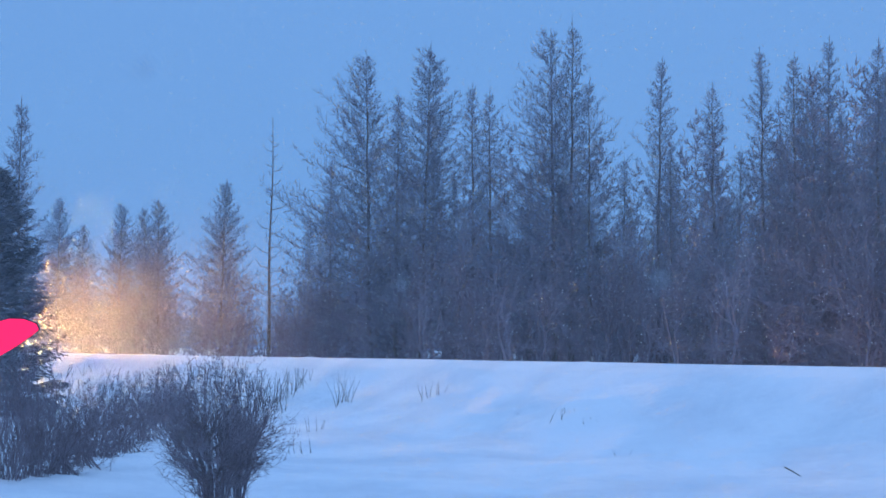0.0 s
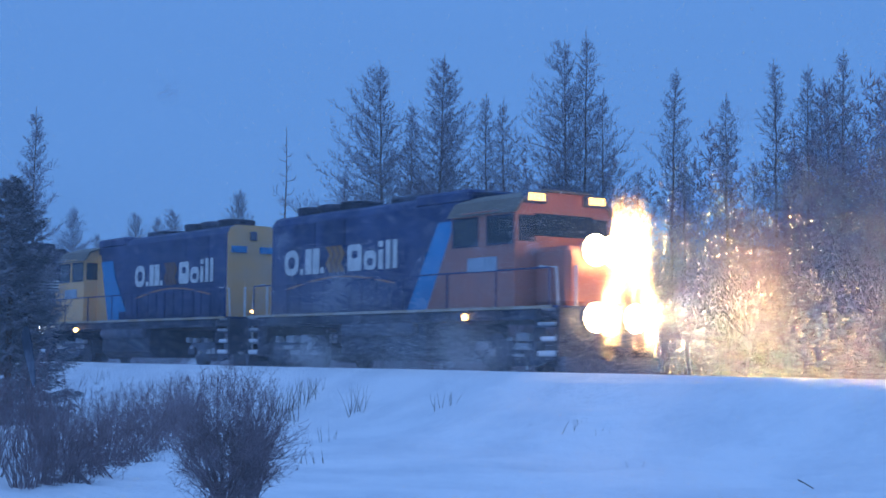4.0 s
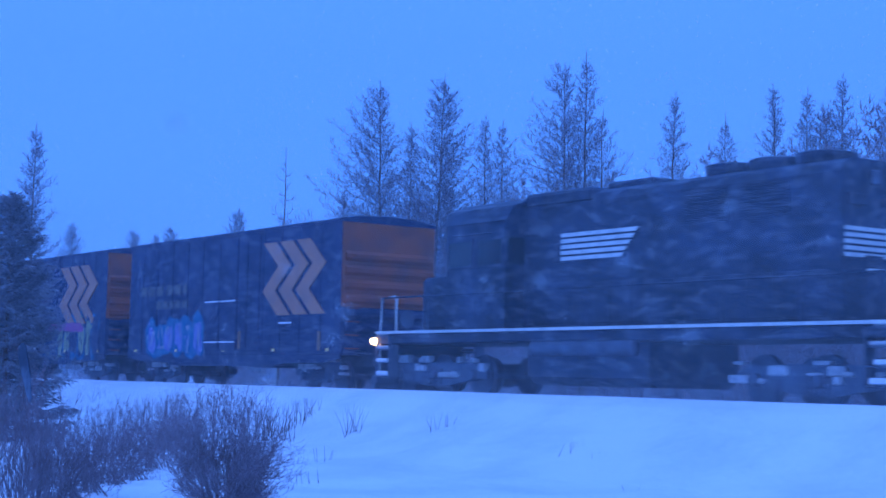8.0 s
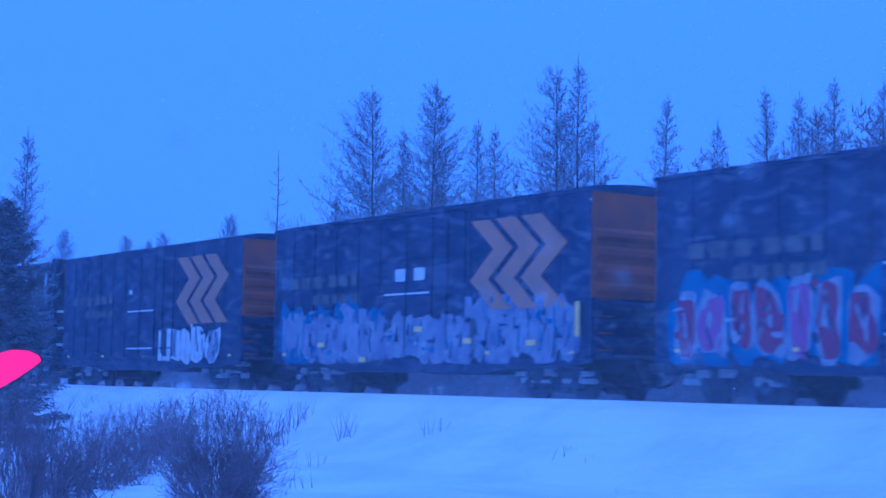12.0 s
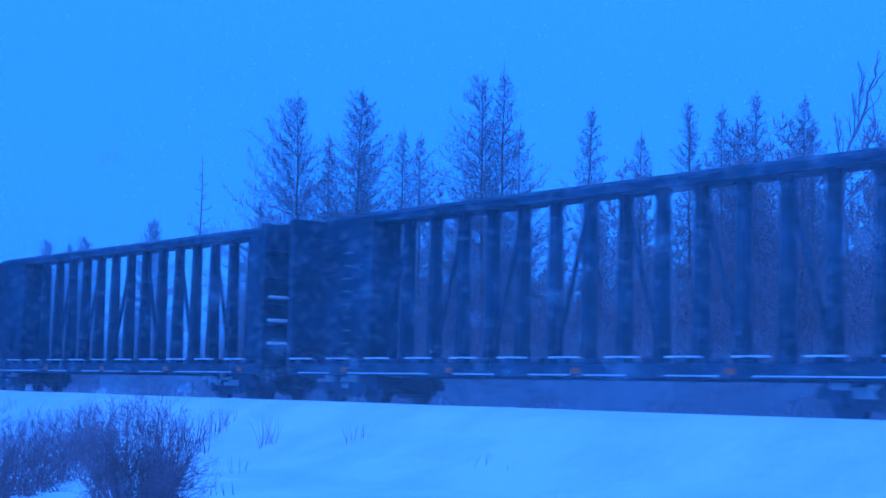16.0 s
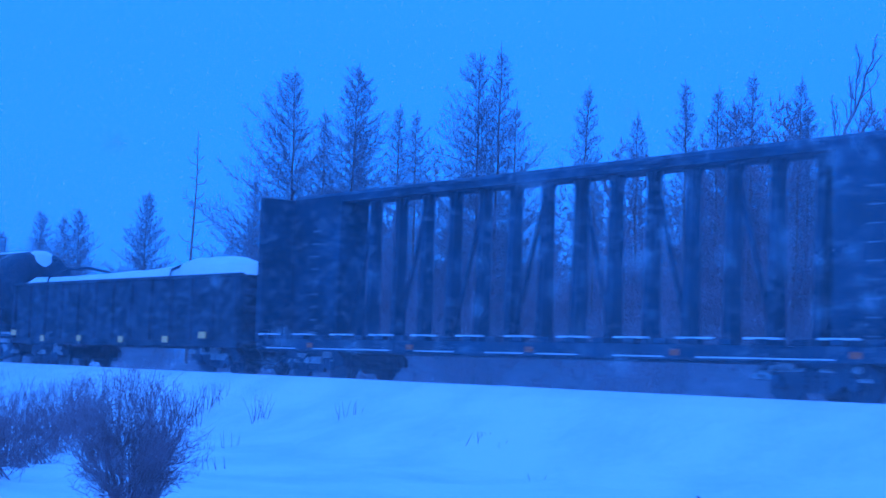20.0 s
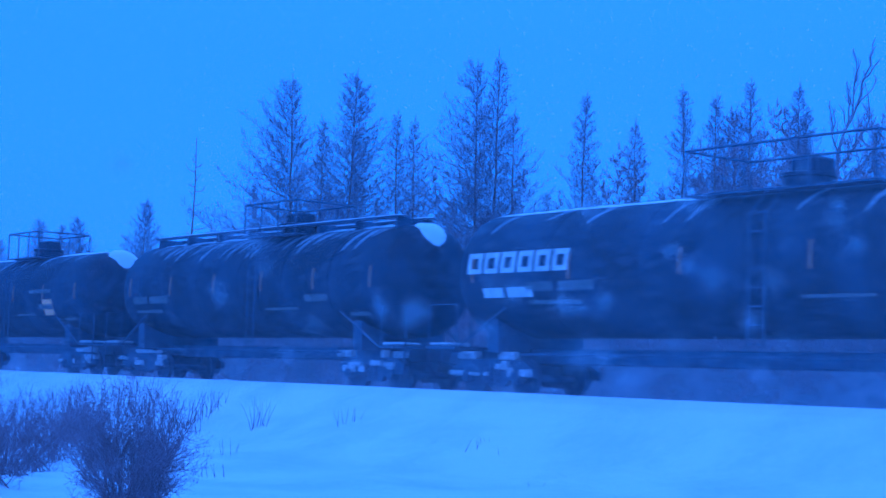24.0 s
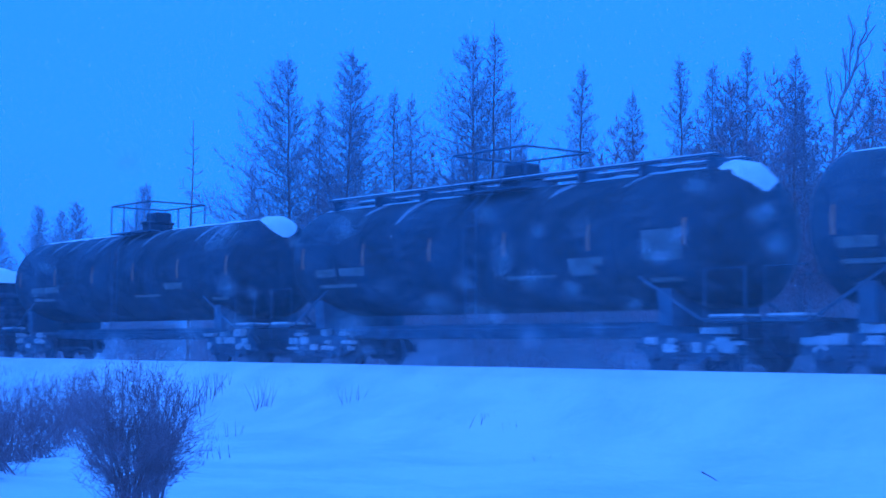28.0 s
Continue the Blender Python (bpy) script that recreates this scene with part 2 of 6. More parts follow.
def thing(name, label, category, group="", kind=""):
    return tagged(new(name), label, category, group, kind)


# ---- ground ----
PROFILE = [(-400, -1.0), (-30, -1.0), (0, -1.15), (4, -1.3), (9, -1.55), (15, -1.55), (18, -1.3), (19.5, -0.95), (20.5, -0.5),
           (21.3, -0.06), (22.0, 0.1), (22.8, 0.08), (23.6, -0.04), (26.0, -0.04), (27.0, 0.0), (28.5, -0.3), (31, -0.9), (40, -0.9), (900, -0.9)]


def ground_z(s, n):
    z = np.interp(n, [q[0] for q in PROFILE], [q[1] for q in PROFILE])
    near = max(0.0, 1 - max(0.0, n - 20.0) / 1.5) if n < 26 else 1.0
    far = 1.0 if abs(s) < 150 and -40 < n < 120 else 0.3
    lump = 0.16 * noise.noise((s * 0.14, n * 0.3, 0)) + 0.06 * noise.noise((s * 0.5, n * 0.8, 5)) + 0.045 * noise.noise((s * 1.6, n * 2.5, 9)) + 0.024 * noise.noise((s * 3.4, n * 4.2, 2))
    lip = 0.17 * noise.noise((s * 0.22 + 0.9 * n, n * 0.5, 3)) * math.exp(-((n - 20.6) / 1.0) ** 2)
    drift = 0.035 * noise.noise((s * 0.09, n * 0.4, 7)) * (1 if n < 24 else 0)
    return float(z) + lump * near * far + lip + drift


def build_ground():
    ss = np.concatenate([np.linspace(-1500, -140, 18)[:-1], np.linspace(-140, -65, 50)[:-1], np.linspace(-65, 20, 330), np.linspace(20, 1500, 24)[1:]])
    nn = np.concatenate([np.linspace(-1500, -20, 14)[:-1], np.linspace(-20, 6, 14)[:-1], np.linspace(6, 18, 76)[:-1], np.linspace(18, 23.6, 56)[:-1],
                         np.linspace(23.6, 32, 24), np.linspace(32, 80, 14)[1:], np.linspace(80, 1800, 16)[1:]])
    v = [at(s, n, ground_z(s, n)) for n in nn for s in ss]
    k = len(ss)
    f = [(j * k + i, j * k + i + 1, (j + 1) * k + i + 1, (j + 1) * k + i) for j in range(len(nn) - 1) for i in range(k - 1)]
    ob = Shape().add(v, f).part("ground", SNOW, smooth=True)
    tagged(ob, "wind-drifted snow covering the ditch and railway bank", "snow ground", kind="structure")


build_ground()


def build_track():
    t = thing("railway_track", "pair of steel rails half buried in snow", "railway track", kind="structure")
    for side in (-0.7175, 0.7175):
        o = [(-0.07, -0.17), (0.07, -0.17), (0.07, -0.15), (0.012, -0.13), (0.012, -0.05), (0.036, -0.035), (0.036, 0.0), (-0.036, 0.0), (-0.036, -0.035), (-0.012, -0.05), (-0.012, -0.13), (-0.07, -0.15)]
        r = Shape().prism(o, -420, 120, "x").part("rail", RAILMAT, t)
        r.location = (0, side, 0)
    t.matrix_world = Matrix.Translation(at(0, CENTRE)) @ pose(0, 0, 0, 0, 0, HEAD)


build_track()


# ---- the train: x forward, y to the far side, z up from the rail head ----
WHEELS = []                      # wheelsets that turn


def bogie(parent, x, axles, spread, radius, mat=STEEL, name="bogie"):
    """A truck frame with its wheelsets, springs and snow caked on it."""
    b = new(name)
    b.parent, b.location = parent, (x, 0, 0)
    half = spread * (axles - 1) / 2
    for y in (-1.0, 1.0):
        o = [(-half - 0.55, 0.42), (-half - 0.35, 0.42), (-half + 0.3, 0.36), (-0.45, 0.22), (0.45, 0.22), (half - 0.3, 0.36), (half + 0.35, 0.42), (half + 0.55, 0.42),
             (half + 0.55, 0.62), (half + 0.25, 0.8), (0.5, 0.84), (-0.5, 0.84), (-half - 0.25, 0.8), (-half - 0.55, 0.62)]
        Shape().prism(o, y - 0.07, y + 0.07, "y").part("side_frame", mat, b)
        sp = Shape()
        for dx in (-0.22, 0.0, 0.22):
            sp.turned([(0.26 + 0.05 * i, 0.075 if i % 2 else 0.055) for i in range(9)], "z", (dx, y * 1.09, 0), 8)
        sp.part("spring_nest", mat, b)
        for i in range(axles):
            ax = -half + i * spread
            Shape().turned([(-0.12, 0.15), (0.06, 0.15), (0.1, 0.1)] if y > 0 else [(-0.1, 0.1), (-0.06, 0.15), (0.12, 0.15)], "y", (ax, y * 1.08, radius), 10).part("axle_box", mat, b)
    Shape().box(-0.25, 0.25, -1.0, 1.0, 0.45, 0.75, 0.04).part("bolster", mat, b)
    for i in range(12):
        cx, cz = random.uniform(-half - 0.5, half + 0.5), random.choice((0.46, 0.62, 0.84))
        w = random.uniform(0.07, 0.28)
        cake = Shape().box(cx - w, cx + w, -1.16, -0.95, cz - 0.02, cz + random.uniform(0.05, 0.2), 0.03)
        cake.part("snow_crust", CRUST, b, "white packed snow on the frame")
    for i in range(axles):
        w = Shape()
        for y in (-0.75, 0.75):
            k = 1 if y > 0 else -1
            w.turned([(y - 0.065, radius * 0.4), (y - 0.065, radius * 0.8), (y - 0.065, radius + (0.025 if k < 0 else 0)), (y - 0.03, radius), (y + 0.03, radius), (y + 0.065, radius + (0.025 if k < 0 else -0.02)), (y + 0.065, radius * 0.8), (y + 0.03, radius * 0.7), (y + 0.03, radius * 0.3)], "y", (0, 0, 0), 20)
        w.turned([(-0.95, 0.08), (0.95, 0.08)], "y", (0, 0, 0), 8)
        ob = w.part("wheelset", STEEL, b)
        ob.location = (-half + i * spread, 0, radius)
        WHEELS.append((ob, radius))
    return b


def couplers(parent, half):
    for k in (-1, 1):
        c = Shape().box(k * half - (0.9 if k > 0 else 0), k * half + (0 if k > 0 else 0.9), -0.1, 0.1, 0.72, 0.94, 0.03)
        c.box(k * half - 0.18, k * half + 0.14, -0.2, 0.16, 0.66, 1.0, 0.05)
        c.part("coupler", STEEL, parent)
        Shape().tube([(k * (half - 0.8), -0.45, 0.85), (k * (half - 0.4), -0.5, 0.45), (k * half, -0.45, 0.38)], 0.035, k=6).part("air_hose", BLACK, parent)


def blocks(parent, x0, x1, z0, z1, y, mat, widths, name="lettering_block"):
    """Writing drawn as plain upright blocks along a side."""
    total = sum(abs(w) for w in widths)
    x = x0
    for w in widths:
        d = abs(w) / total * (x1 - x0)
        if w > 0:
            top = z1 if d > (z1 - z0) * 0.35 else z1 - 0.05
            Shape().box(x + d * 0.07, x + d * 0.93, y - 0.012, y, z0, top).part(name, mat, parent)
        x += d


def rail_posts(parent, x0, x1, y, z0, z1, step, mat, r=0.022):
    n = max(1, round((x1 - x0) / step))
    for i in range(n + 1):
        x = x0 + (x1 - x0) * i / n
        Shape().tube([(x, y, z0), (x, y, z1)], r, k=5).part("stanchion", mat, parent)
    Shape().tube([(x0, y, z1), (x1, y, z1)], r, k=5).part("handrail", mat, parent)


def slanted(parent, name, pts, y, mat, depth=0.02):
    return Shape().prism(pts, y - depth, y, "y").part(name, mat, parent)


def hood_outline(hw, z0, z1):
    return [(-hw, z0), (-hw, z1 - 0.28), (-hw + 0.1, z1 - 0.1), (-hw + 0.3, z1), (hw - 0.3, z1), (hw - 0.1, z1 - 0.1), (hw, z1 - 0.28), (hw, z0)]


EDGE = material("dull_edge_paint", (0.4, 0.3, 0.2), 0.6, second=(0.5, 0.48, 0.44), scale=1.0, fine=12)
ROOFPAINT = material("grimy_roof_paint", (0.2, 0.17, 0.14), 0.7)
PALEPANEL = material("pale_blue_panel", (0.34, 0.42, 0.5), 0.5)


def engine(label, half, cab, nose, hood, axles, spread, body, cabpaint, nosepaint, high=4.72, wide=False, lift=0.0):
    """A hood-type diesel. cab, nose and hood are stretches of x; the hood's free end may face either way."""
    e = thing("diesel_locomotive", label, "locomotive", "locomotives")
    deck = 1.65
    f = Shape().box(-half + 0.75, half - 0.75, -1.52, 1.52, 1.32, deck - 0.06, 0.03)
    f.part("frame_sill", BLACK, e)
    Shape().box(-half + 0.7, half - 0.7, -1.57, 1.57, deck - 0.055, deck, 0.01).part("walkway", body, e)
    Shape().box(-half + 0.8, half - 0.8, -1.6, -1.572, deck - 0.07, deck + 0.0).part("walkway_edge", EDGE if body is not BLACK else WHITE, e, "pale edge strip along the walkway")
    # fuel tank and air reservoirs
    Shape().prism([(-1.35, 0.5), (-1.05, 0.3), (1.05, 0.3), (1.35, 0.5), (1.35, 1.3), (-1.35, 1.3)], -2.3, 2.0, "x").part("fuel_tank", BLACK, e)
    for y in (-1.42, 1.42):
        Shape().turned([(-2.0, 0.1), (-1.95, 0.19), (1.6, 0.19), (1.65, 0.1)], "x", (0, y, 1.17), 12).part("air_reservoir", STEEL, e, smooth=True)
    far = half - (2.6 if axles == 2 else 3.0)
    for x in (-far, far):
        bogie(e, x, axles, spread, 0.51)
    # pilots, steps
    for k in (-1, 1):
        x = k * (half - 0.75)
        Shape().box(min(x, x + k * 0.1), max(x, x + k * 0.1), -1.5, 1.5, 0.25, 1.6, 0.02).part("pilot", BLACK, e)
        Shape().prism([(-1.45, 0.12), (0, 0.05), (1.45, 0.12), (1.45, 0.45), (-1.45, 0.45)], x + k * 0.12 - 0.03, x + k * 0.12 + 0.2 * k, "x").part("snow_plough", STEEL, e)
        for y in (-1.42, 1.42):
            s = Shape()
            for i in range(4):
                z = 0.42 + i * 0.36
                s.box(min(x, x - k * 0.7), max(x, x - k * 0.7), y - 0.14, y + 0.14, z, z + 0.03)
            s.box(min(x - k * 0.72, x - k * 0.7), max(x - k * 0.72, x - k * 0.7), y - 0.16, y + 0.16, 0.4, 1.62)
            s.part("step_ladder", STEEL, e)
            for i in range(4):
                z, d = 0.455 + i * 0.36, 0.66 - 0.12 * (i % 2)
                # snow on the lower two steps is whiter, imitating lamplight there
                Shape().box(min(x - k * 0.02, x - k * d), max(x - k * 0.02, x - k * d), y - 0.13, y + 0.13, z, z + 0.13 - 0.02 * i, 0.03).part("step_snow", SNOWCAP if i < 2 else CRUST, e, "snow on the steps, the lower two whitened as lamplight")
            Shape().tube([(x - k * 0.05, y, 0.5), (x - k * 0.02, y, 1.7), (x - k * 0.1, y, 2.55), (x - k * 0.75, y, 2.6)], 0.024, k=5).part("grab_rail", WHITE, e, "white grab rail")
        rail_posts(e, x - 0.02, x + 0.02, -0.9, deck, 2.6, 1, WHITE)
        rail_posts(e, x - 0.02, x + 0.02, 0.9, deck, 2.6, 1, WHITE)
    # long hood with doors, grilles, fans
    hx0, hx1 = hood
    Shape().prism(hood_outline(0.92, deck, high), hx0, hx1, "x").part("long_hood", body, e)
    outer = hx1 if abs(hx1) > abs(hx0) else hx0
    inner = hx0 if outer == hx1 else hx1
    k = 1 if outer > inner else -1
    for y in (-0.925, 0.925):
        x = hx0 + 0.5
        i = 0
        while x < hx1 - 0.6:
            a, b = (y - 0.022, y) if y < 0 else (y, y + 0.022)
            d = Shape().box(x, x + 0.62, a, b, deck + 0.12, deck + 1.05, 0.008)
            d.part("hood_door", body, e)
            x += 0.72
        for g in (0.1, 0.62):
            gx = outer - k * (1.0 + g * 3.4)
            a, b = (y - 0.03, y) if y < 0 else (y, y + 0.03)
            gr = Shape()
            for j in range(9):
                gr.box(min(gx, gx - k * 1.3), max(gx, gx - k * 1.3), a, b, high - 1.05 + j * 0.085, high - 1.0 + j * 0.085)
            gr.part("radiator_grille", body, e)
    for j, fx in enumerate((0.9, 2.2, 3.5)):
        Shape().turned([(high - 0.02, 0.6), (high + 0.16, 0.64), (high + 0.24, 0.64), (high + 0.27, 0.55), (high + 0.22, 0.5), (high + 0.22, 0.1)], "z", (outer - k * (fx + 0.3), 0, 0), 20).part("roof_fan", BLACK, e)
    Shape().box(min(outer - k * 6.0, outer - k * 7.6), max(outer - k * 6.0, outer - k * 7.6), -0.4, 0.4, high - 0.02, high + 0.2, 0.05).part("exhaust_pipe", BLACK, e)
    Shape().box(min(inner, inner + k * 2.6), max(inner, inner + k * 2.6), -0.95, 0.95, high - 0.3, high + 0.06, 0.08).part("blower_housing", body, e)
    # end of the hood: door, number boards, marker lamps
    end = Shape().prism(hood_outline(0.925, deck, high + 0.005), outer, outer + k * 0.03, "x")
    end.part("hood_end", nosepaint if nosepaint is not ORANGE else body, e)
    ex = outer + k * 0.03
    Shape().box(min(ex, ex + k * 0.02), max(ex, ex + k * 0.02), -0.28, 0.28, deck + 0.1, deck + 1.35, 0.008).part("end_door", nosepaint if nosepaint is not ORANGE else body, e)
    for y in (-0.52, 0.52):
        Shape().box(min(ex, ex + k * 0.06), max(ex, ex + k * 0.06), y - 0.28, y + 0.28, high - 0.92, high - 0.7, 0.01).part("number_board", SKYBLUE if nosepaint is YELLOW else BLACK, e)
    Shape().box(min(ex, ex + k * 0.08), max(ex, ex + k * 0.08), -0.13, 0.13, high - 0.5, high - 0.2, 0.03).part("end_lamp_housing", STEEL, e)
    # cab
    cx0, cx1 = cab
    roof = [(-1.5, deck), (-1.5, 3.98 + lift), (-1.3, 4.3 + lift), (-0.7, 4.5 + lift), (0.7, 4.5 + lift), (1.3, 4.3 + lift), (1.5, 3.98 + lift), (1.5, deck)]
    Shape().prism(roof, cx0, cx1, "x").part("cab", cabpaint, e)
    eaves = [(-1.58, 3.95), (-1.34, 4.33), (-0.7, 4.55), (0.7, 4.55), (1.34, 4.33), (1.58, 3.95), (1.5, 3.97), (1.3, 4.28), (0.7, 4.49), (-0.7, 4.49), (-1.3, 4.28), (-1.5, 3.97)]
    Shape().prism([(p, q + lift) for p, q in eaves], cx0 - 0.12, cx1 + 0.12, "x").part("cab_roof", ROOFPAINT if body is not BLACK else BLACK, e)
    mid = (cx0 + cx1) / 2
    for y in (-1, 1):
        for wx, ww in ((cx0 + 0.62, 0.5), (cx1 - 0.62, 0.5)):
            a, b = (-1.515, -1.49) if y < 0 else (1.49, 1.515)
            wf = Shape()
            wf.box(wx - ww - 0.05, wx + ww + 0.05, a - 0.012, b + 0.012, 3.18, 3.24).box(wx - ww - 0.05, wx + ww + 0.05, a - 0.012, b + 0.012, 3.86, 3.92)
            wf.box(wx - ww - 0.05, wx - ww, a - 0.012, b + 0.012, 3.24, 3.86).box(wx + ww, wx + ww + 0.05, a - 0.012, b + 0.012, 3.24, 3.86)
            win = wf.part("side_window", BLACK, e)
            Shape().box(wx - ww, wx + ww, a, b, 3.24, 3.86).part("window_pane", GLASS, win, "dark glass")
        a, b = (-1.52, -1.49) if y < 0 else (1.49, 1.52)
        Shape().box(mid - 0.62, mid + 0.62, a, b, 2.55, 2.9).part("number_panel", PALEPANEL if body is not BLACK else BLACK, e)
        Shape().tube([(mid - 0.75, y * 1.6, 4.02), (mid + 0.75, y * 1.6, 4.02)], 0.02, k=5).part("rain_gutter", cabpaint, e)
    # walls of the cab that face along the train: windows and a door
    for wx, k2 in ((cx0, -1), (cx1, 1)):
        for y in (-1.15, 1.15):
            a, b = min(wx, wx + k2 * 0.015), max(wx, wx + k2 * 0.015)
            Shape().box(a, b, y - 0.26, y + 0.26, 3.25, 3.9).part("end_window", GLASS, e, "dark glass")
            Shape().box(a, b, y - 0.24, y + 0.24, deck + 0.05, 3.1).part("cab_door", cabpaint, e)
    # nose
    nx0, nx1 = nose
    front = nx1 if abs(nx1) > abs(nx0) else nx0
    kn = 1 if front > 0 else -1
    nw = 1.5 if wide else 0.95
    top = 2.85 if wide else 3.35
    if wide:
        o = [(nx0, deck), (nx1, deck), (nx1, top) if kn < 0 else (nx1, 2.45), (nx0 + 0.45, top) if kn < 0 else (nx1 - 0.45, top), (nx0 + 0.45, 2.45) if kn < 0 else (nx0, top), (nx0, 2.45) if kn < 0 else (nx0, deck + 0.5)]
        Shape().prism(o, -nw, nw, "y").part("nose", cabpaint, e)
    else:
        Shape().box(nx0, nx1, -nw, nw, deck, 3.1, 0.12).part("nose", cabpaint, e)
    rail_posts(e, -half + 1.0, half - 1.0, -1.5, deck, 2.55, 2.2, body)
    rail_posts(e, -half + 1.0, half - 1.0, 1.5, deck, 2.55, 2.2, body)
    couplers(e, half)
    return e, ex, front


def lamp(parent, name, x, y, z, r, mat, k=1, deep=0.12, fins=False):
    """A lamp facing forward: an open barrel with the glowing glass at its back."""
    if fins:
        # an added grid that narrows the beam, and an oversized ring imitating its glare
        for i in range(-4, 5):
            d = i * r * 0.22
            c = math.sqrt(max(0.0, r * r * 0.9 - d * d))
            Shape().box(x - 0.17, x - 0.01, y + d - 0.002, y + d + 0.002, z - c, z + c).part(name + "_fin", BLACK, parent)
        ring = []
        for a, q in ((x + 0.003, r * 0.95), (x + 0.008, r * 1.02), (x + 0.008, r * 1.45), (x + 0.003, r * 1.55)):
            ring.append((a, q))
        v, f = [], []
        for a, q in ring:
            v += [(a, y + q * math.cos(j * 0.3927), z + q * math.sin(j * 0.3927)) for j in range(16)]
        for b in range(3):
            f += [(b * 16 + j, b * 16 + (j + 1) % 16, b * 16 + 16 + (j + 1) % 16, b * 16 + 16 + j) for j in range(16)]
        Shape().add(v, f).part(name + "_glare", GLARERING, parent, "glowing ring that imitates lamp glare")
    Shape().turned([(x - deep - 0.03, r * 0.6), (x - deep - 0.03, r * 1.15), (x, r * 1.15), (x, r), (x - deep + 0.02, r), (x - deep + 0.02, r * 0.96)], "x", (0, y, z), 16).part(name + "_barrel", STEEL, parent)
    bulge = [(x - deep + 0.025, r * 0.94), (x - deep + 0.04, r * 0.94)] if deep > 0.05 else [(x - deep + 0.025, r * 0.94), (x + 0.04, r * 0.85), (x + 0.08, r * 0.5), (x + 0.095, r * 0.1)]
    return Shape().turned(bulge, "x", (0, y, z), 16).part(name, mat, parent, "lit lamp")


def plate(parent, x0, x1, z0, z1, y, mat, hole=0.0, round_by=0.16, slot=0.5, name="lettering_block"):
    """A thin plate with rounded corners, solid or with an opening in it."""
    def outline(a, b, c, d, r):
        pts = []
        for cx, cz, q in ((b - r, d - r, 0), (a + r, d - r, 1), (a + r, c + r, 2), (b - r, c + r, 3)):
            pts += [(cx + r * math.cos((q + i / 3) * math.pi / 2), cz + r * math.sin((q + i / 3) * math.pi / 2)) for i in range(4)]
        return pts
    r = min(round_by, (x1 - x0) * 0.45, (z1 - z0) * 0.45)
    out = outline(x0, x1, z0, z1, r)
    if not hole:
        return Shape().prism(out, y - 0.012, y, "y").part(name, mat, parent)
    k = min(hole, (x1 - x0) * 0.38)
    zc, hz = z0 + (z1 - z0) * slot, (z1 - z0) / 2 - hole
    hz = min(hz, zc - z0 - hole * 0.8, z1 - zc - hole * 0.8)
    inn = outline(x0 + k, x1 - k, zc - hz, zc + hz, max(0.02, min(r - 0.03, hz * 0.9, (x1 - x0) / 2 - k - 0.01)))
    v = [(p, y - 0.012, q) for p, q in out] + [(p, y - 0.012, q) for p, q in inn] + [(p, y, q) for p, q in out] + [(p, y, q) for p, q in inn]
    n = len(out)
    f = []
    for i in range(n):
        j = (i + 1) % n
        f += [(i, j, n + j, n + i), (i, 2 * n + i, 2 * n + j, j), (n + i, n + j, 3 * n + j, 3 * n + i)]
    return Shape().add(v, f).part(name, mat, parent)


def name_plates(parent, x, y, mat, logo):
    """The line's name on the hood, as plain plates and dots with the orange sign between them."""
    z = 2.86
    plate(parent, x, x + 0.86, z, z + 0.76, y, mat, 0.2, 0.3)
    plate(parent, x + 0.98, x + 1.17, z, z + 0.18, y, mat, 0, 0.04)
    for a, b in ((1.28, 1.66), (1.72, 2.12)):
        plate(parent, x + a, x + b, z, z + 0.76, y, mat, 0, 0.03)
    plate(parent, x + 2.2, x + 2.39, z, z + 0.18, y, mat, 0, 0.04)
    for i in range(3):
        slanted(parent, "logo_chevron", zigzag(x + 2.72 + 0.32 * i, z + 0.78, 0.24, 0.26, 0.24), y - 0.002, logo, 0.012)
    plate(parent, x + 3.74, x + 4.52, z, z + 0.76, y, mat, 0.22, 0.12, 0.62)
    plate(parent, x + 4.64, x + 5.3, z, z + 0.55, y, mat, 0.16, 0.2, 0.42)
    plate(parent, x + 5.42, x + 5.65, z, z + 0.55, y, mat, 0, 0.03)
    plate(parent, x + 5.42, x + 5.65, z + 0.62, z + 0.79, y, mat, 0, 0.05)
    plate(parent, x + 5.8, x + 6.03, z, z + 0.8, y, mat, 0, 0.03)
    plate(parent, x + 6.16, x + 6.38, z + 0.0, z + 0.8, y, mat, 0, 0.03)


def zigzag(x, top, w, h, t):
    """One stroke that runs out, back and out again: outline in x and z."""
    return [(x, top), (x + w, top - h), (x, top - 2 * h), (x + w, top - 3 * h), (x + w - t, top - 3 * h), (x - t, top - 2 * h), (x + w - t, top - h), (x - t, top)]


# leading engine, orange cab forward
lead, rear_x, nose_x = engine("navy diesel engine with orange cab, headlights blazing, on the track", 8.4, (3.35, 6.05), (6.05, 7.4), (-7.3, 3.35), 2, 2.74, NAVY, ORANGE, ORANGE)
slanted(lead, "orange_stripe", [(3.35, 1.68), (1.45, 1.68), (2.87, 4.2), (3.35, 4.2)], -0.95, ORANGE)
slanted(lead, "blue_stripe", [(1.45, 1.68), (0.5, 1.68), (0.9, 2.3), (1.95, 3.97), (2.74, 3.97)], -0.95, SKYBLUE)
LOGO = material("logo_orange", (0.36, 0.17, 0.07), 0.6)
name_plates(lead, -6.44, -0.952, WHITE, LOGO)
Shape().tube([(-6.2 + 6 * i / 12, -0.955, 2.45 + 0.28 * math.sin(math.pi * i / 12)) for i in range(13)], 0.03, k=4).part("underline_stripe", CHEVRON, lead, "thin curved stripe")
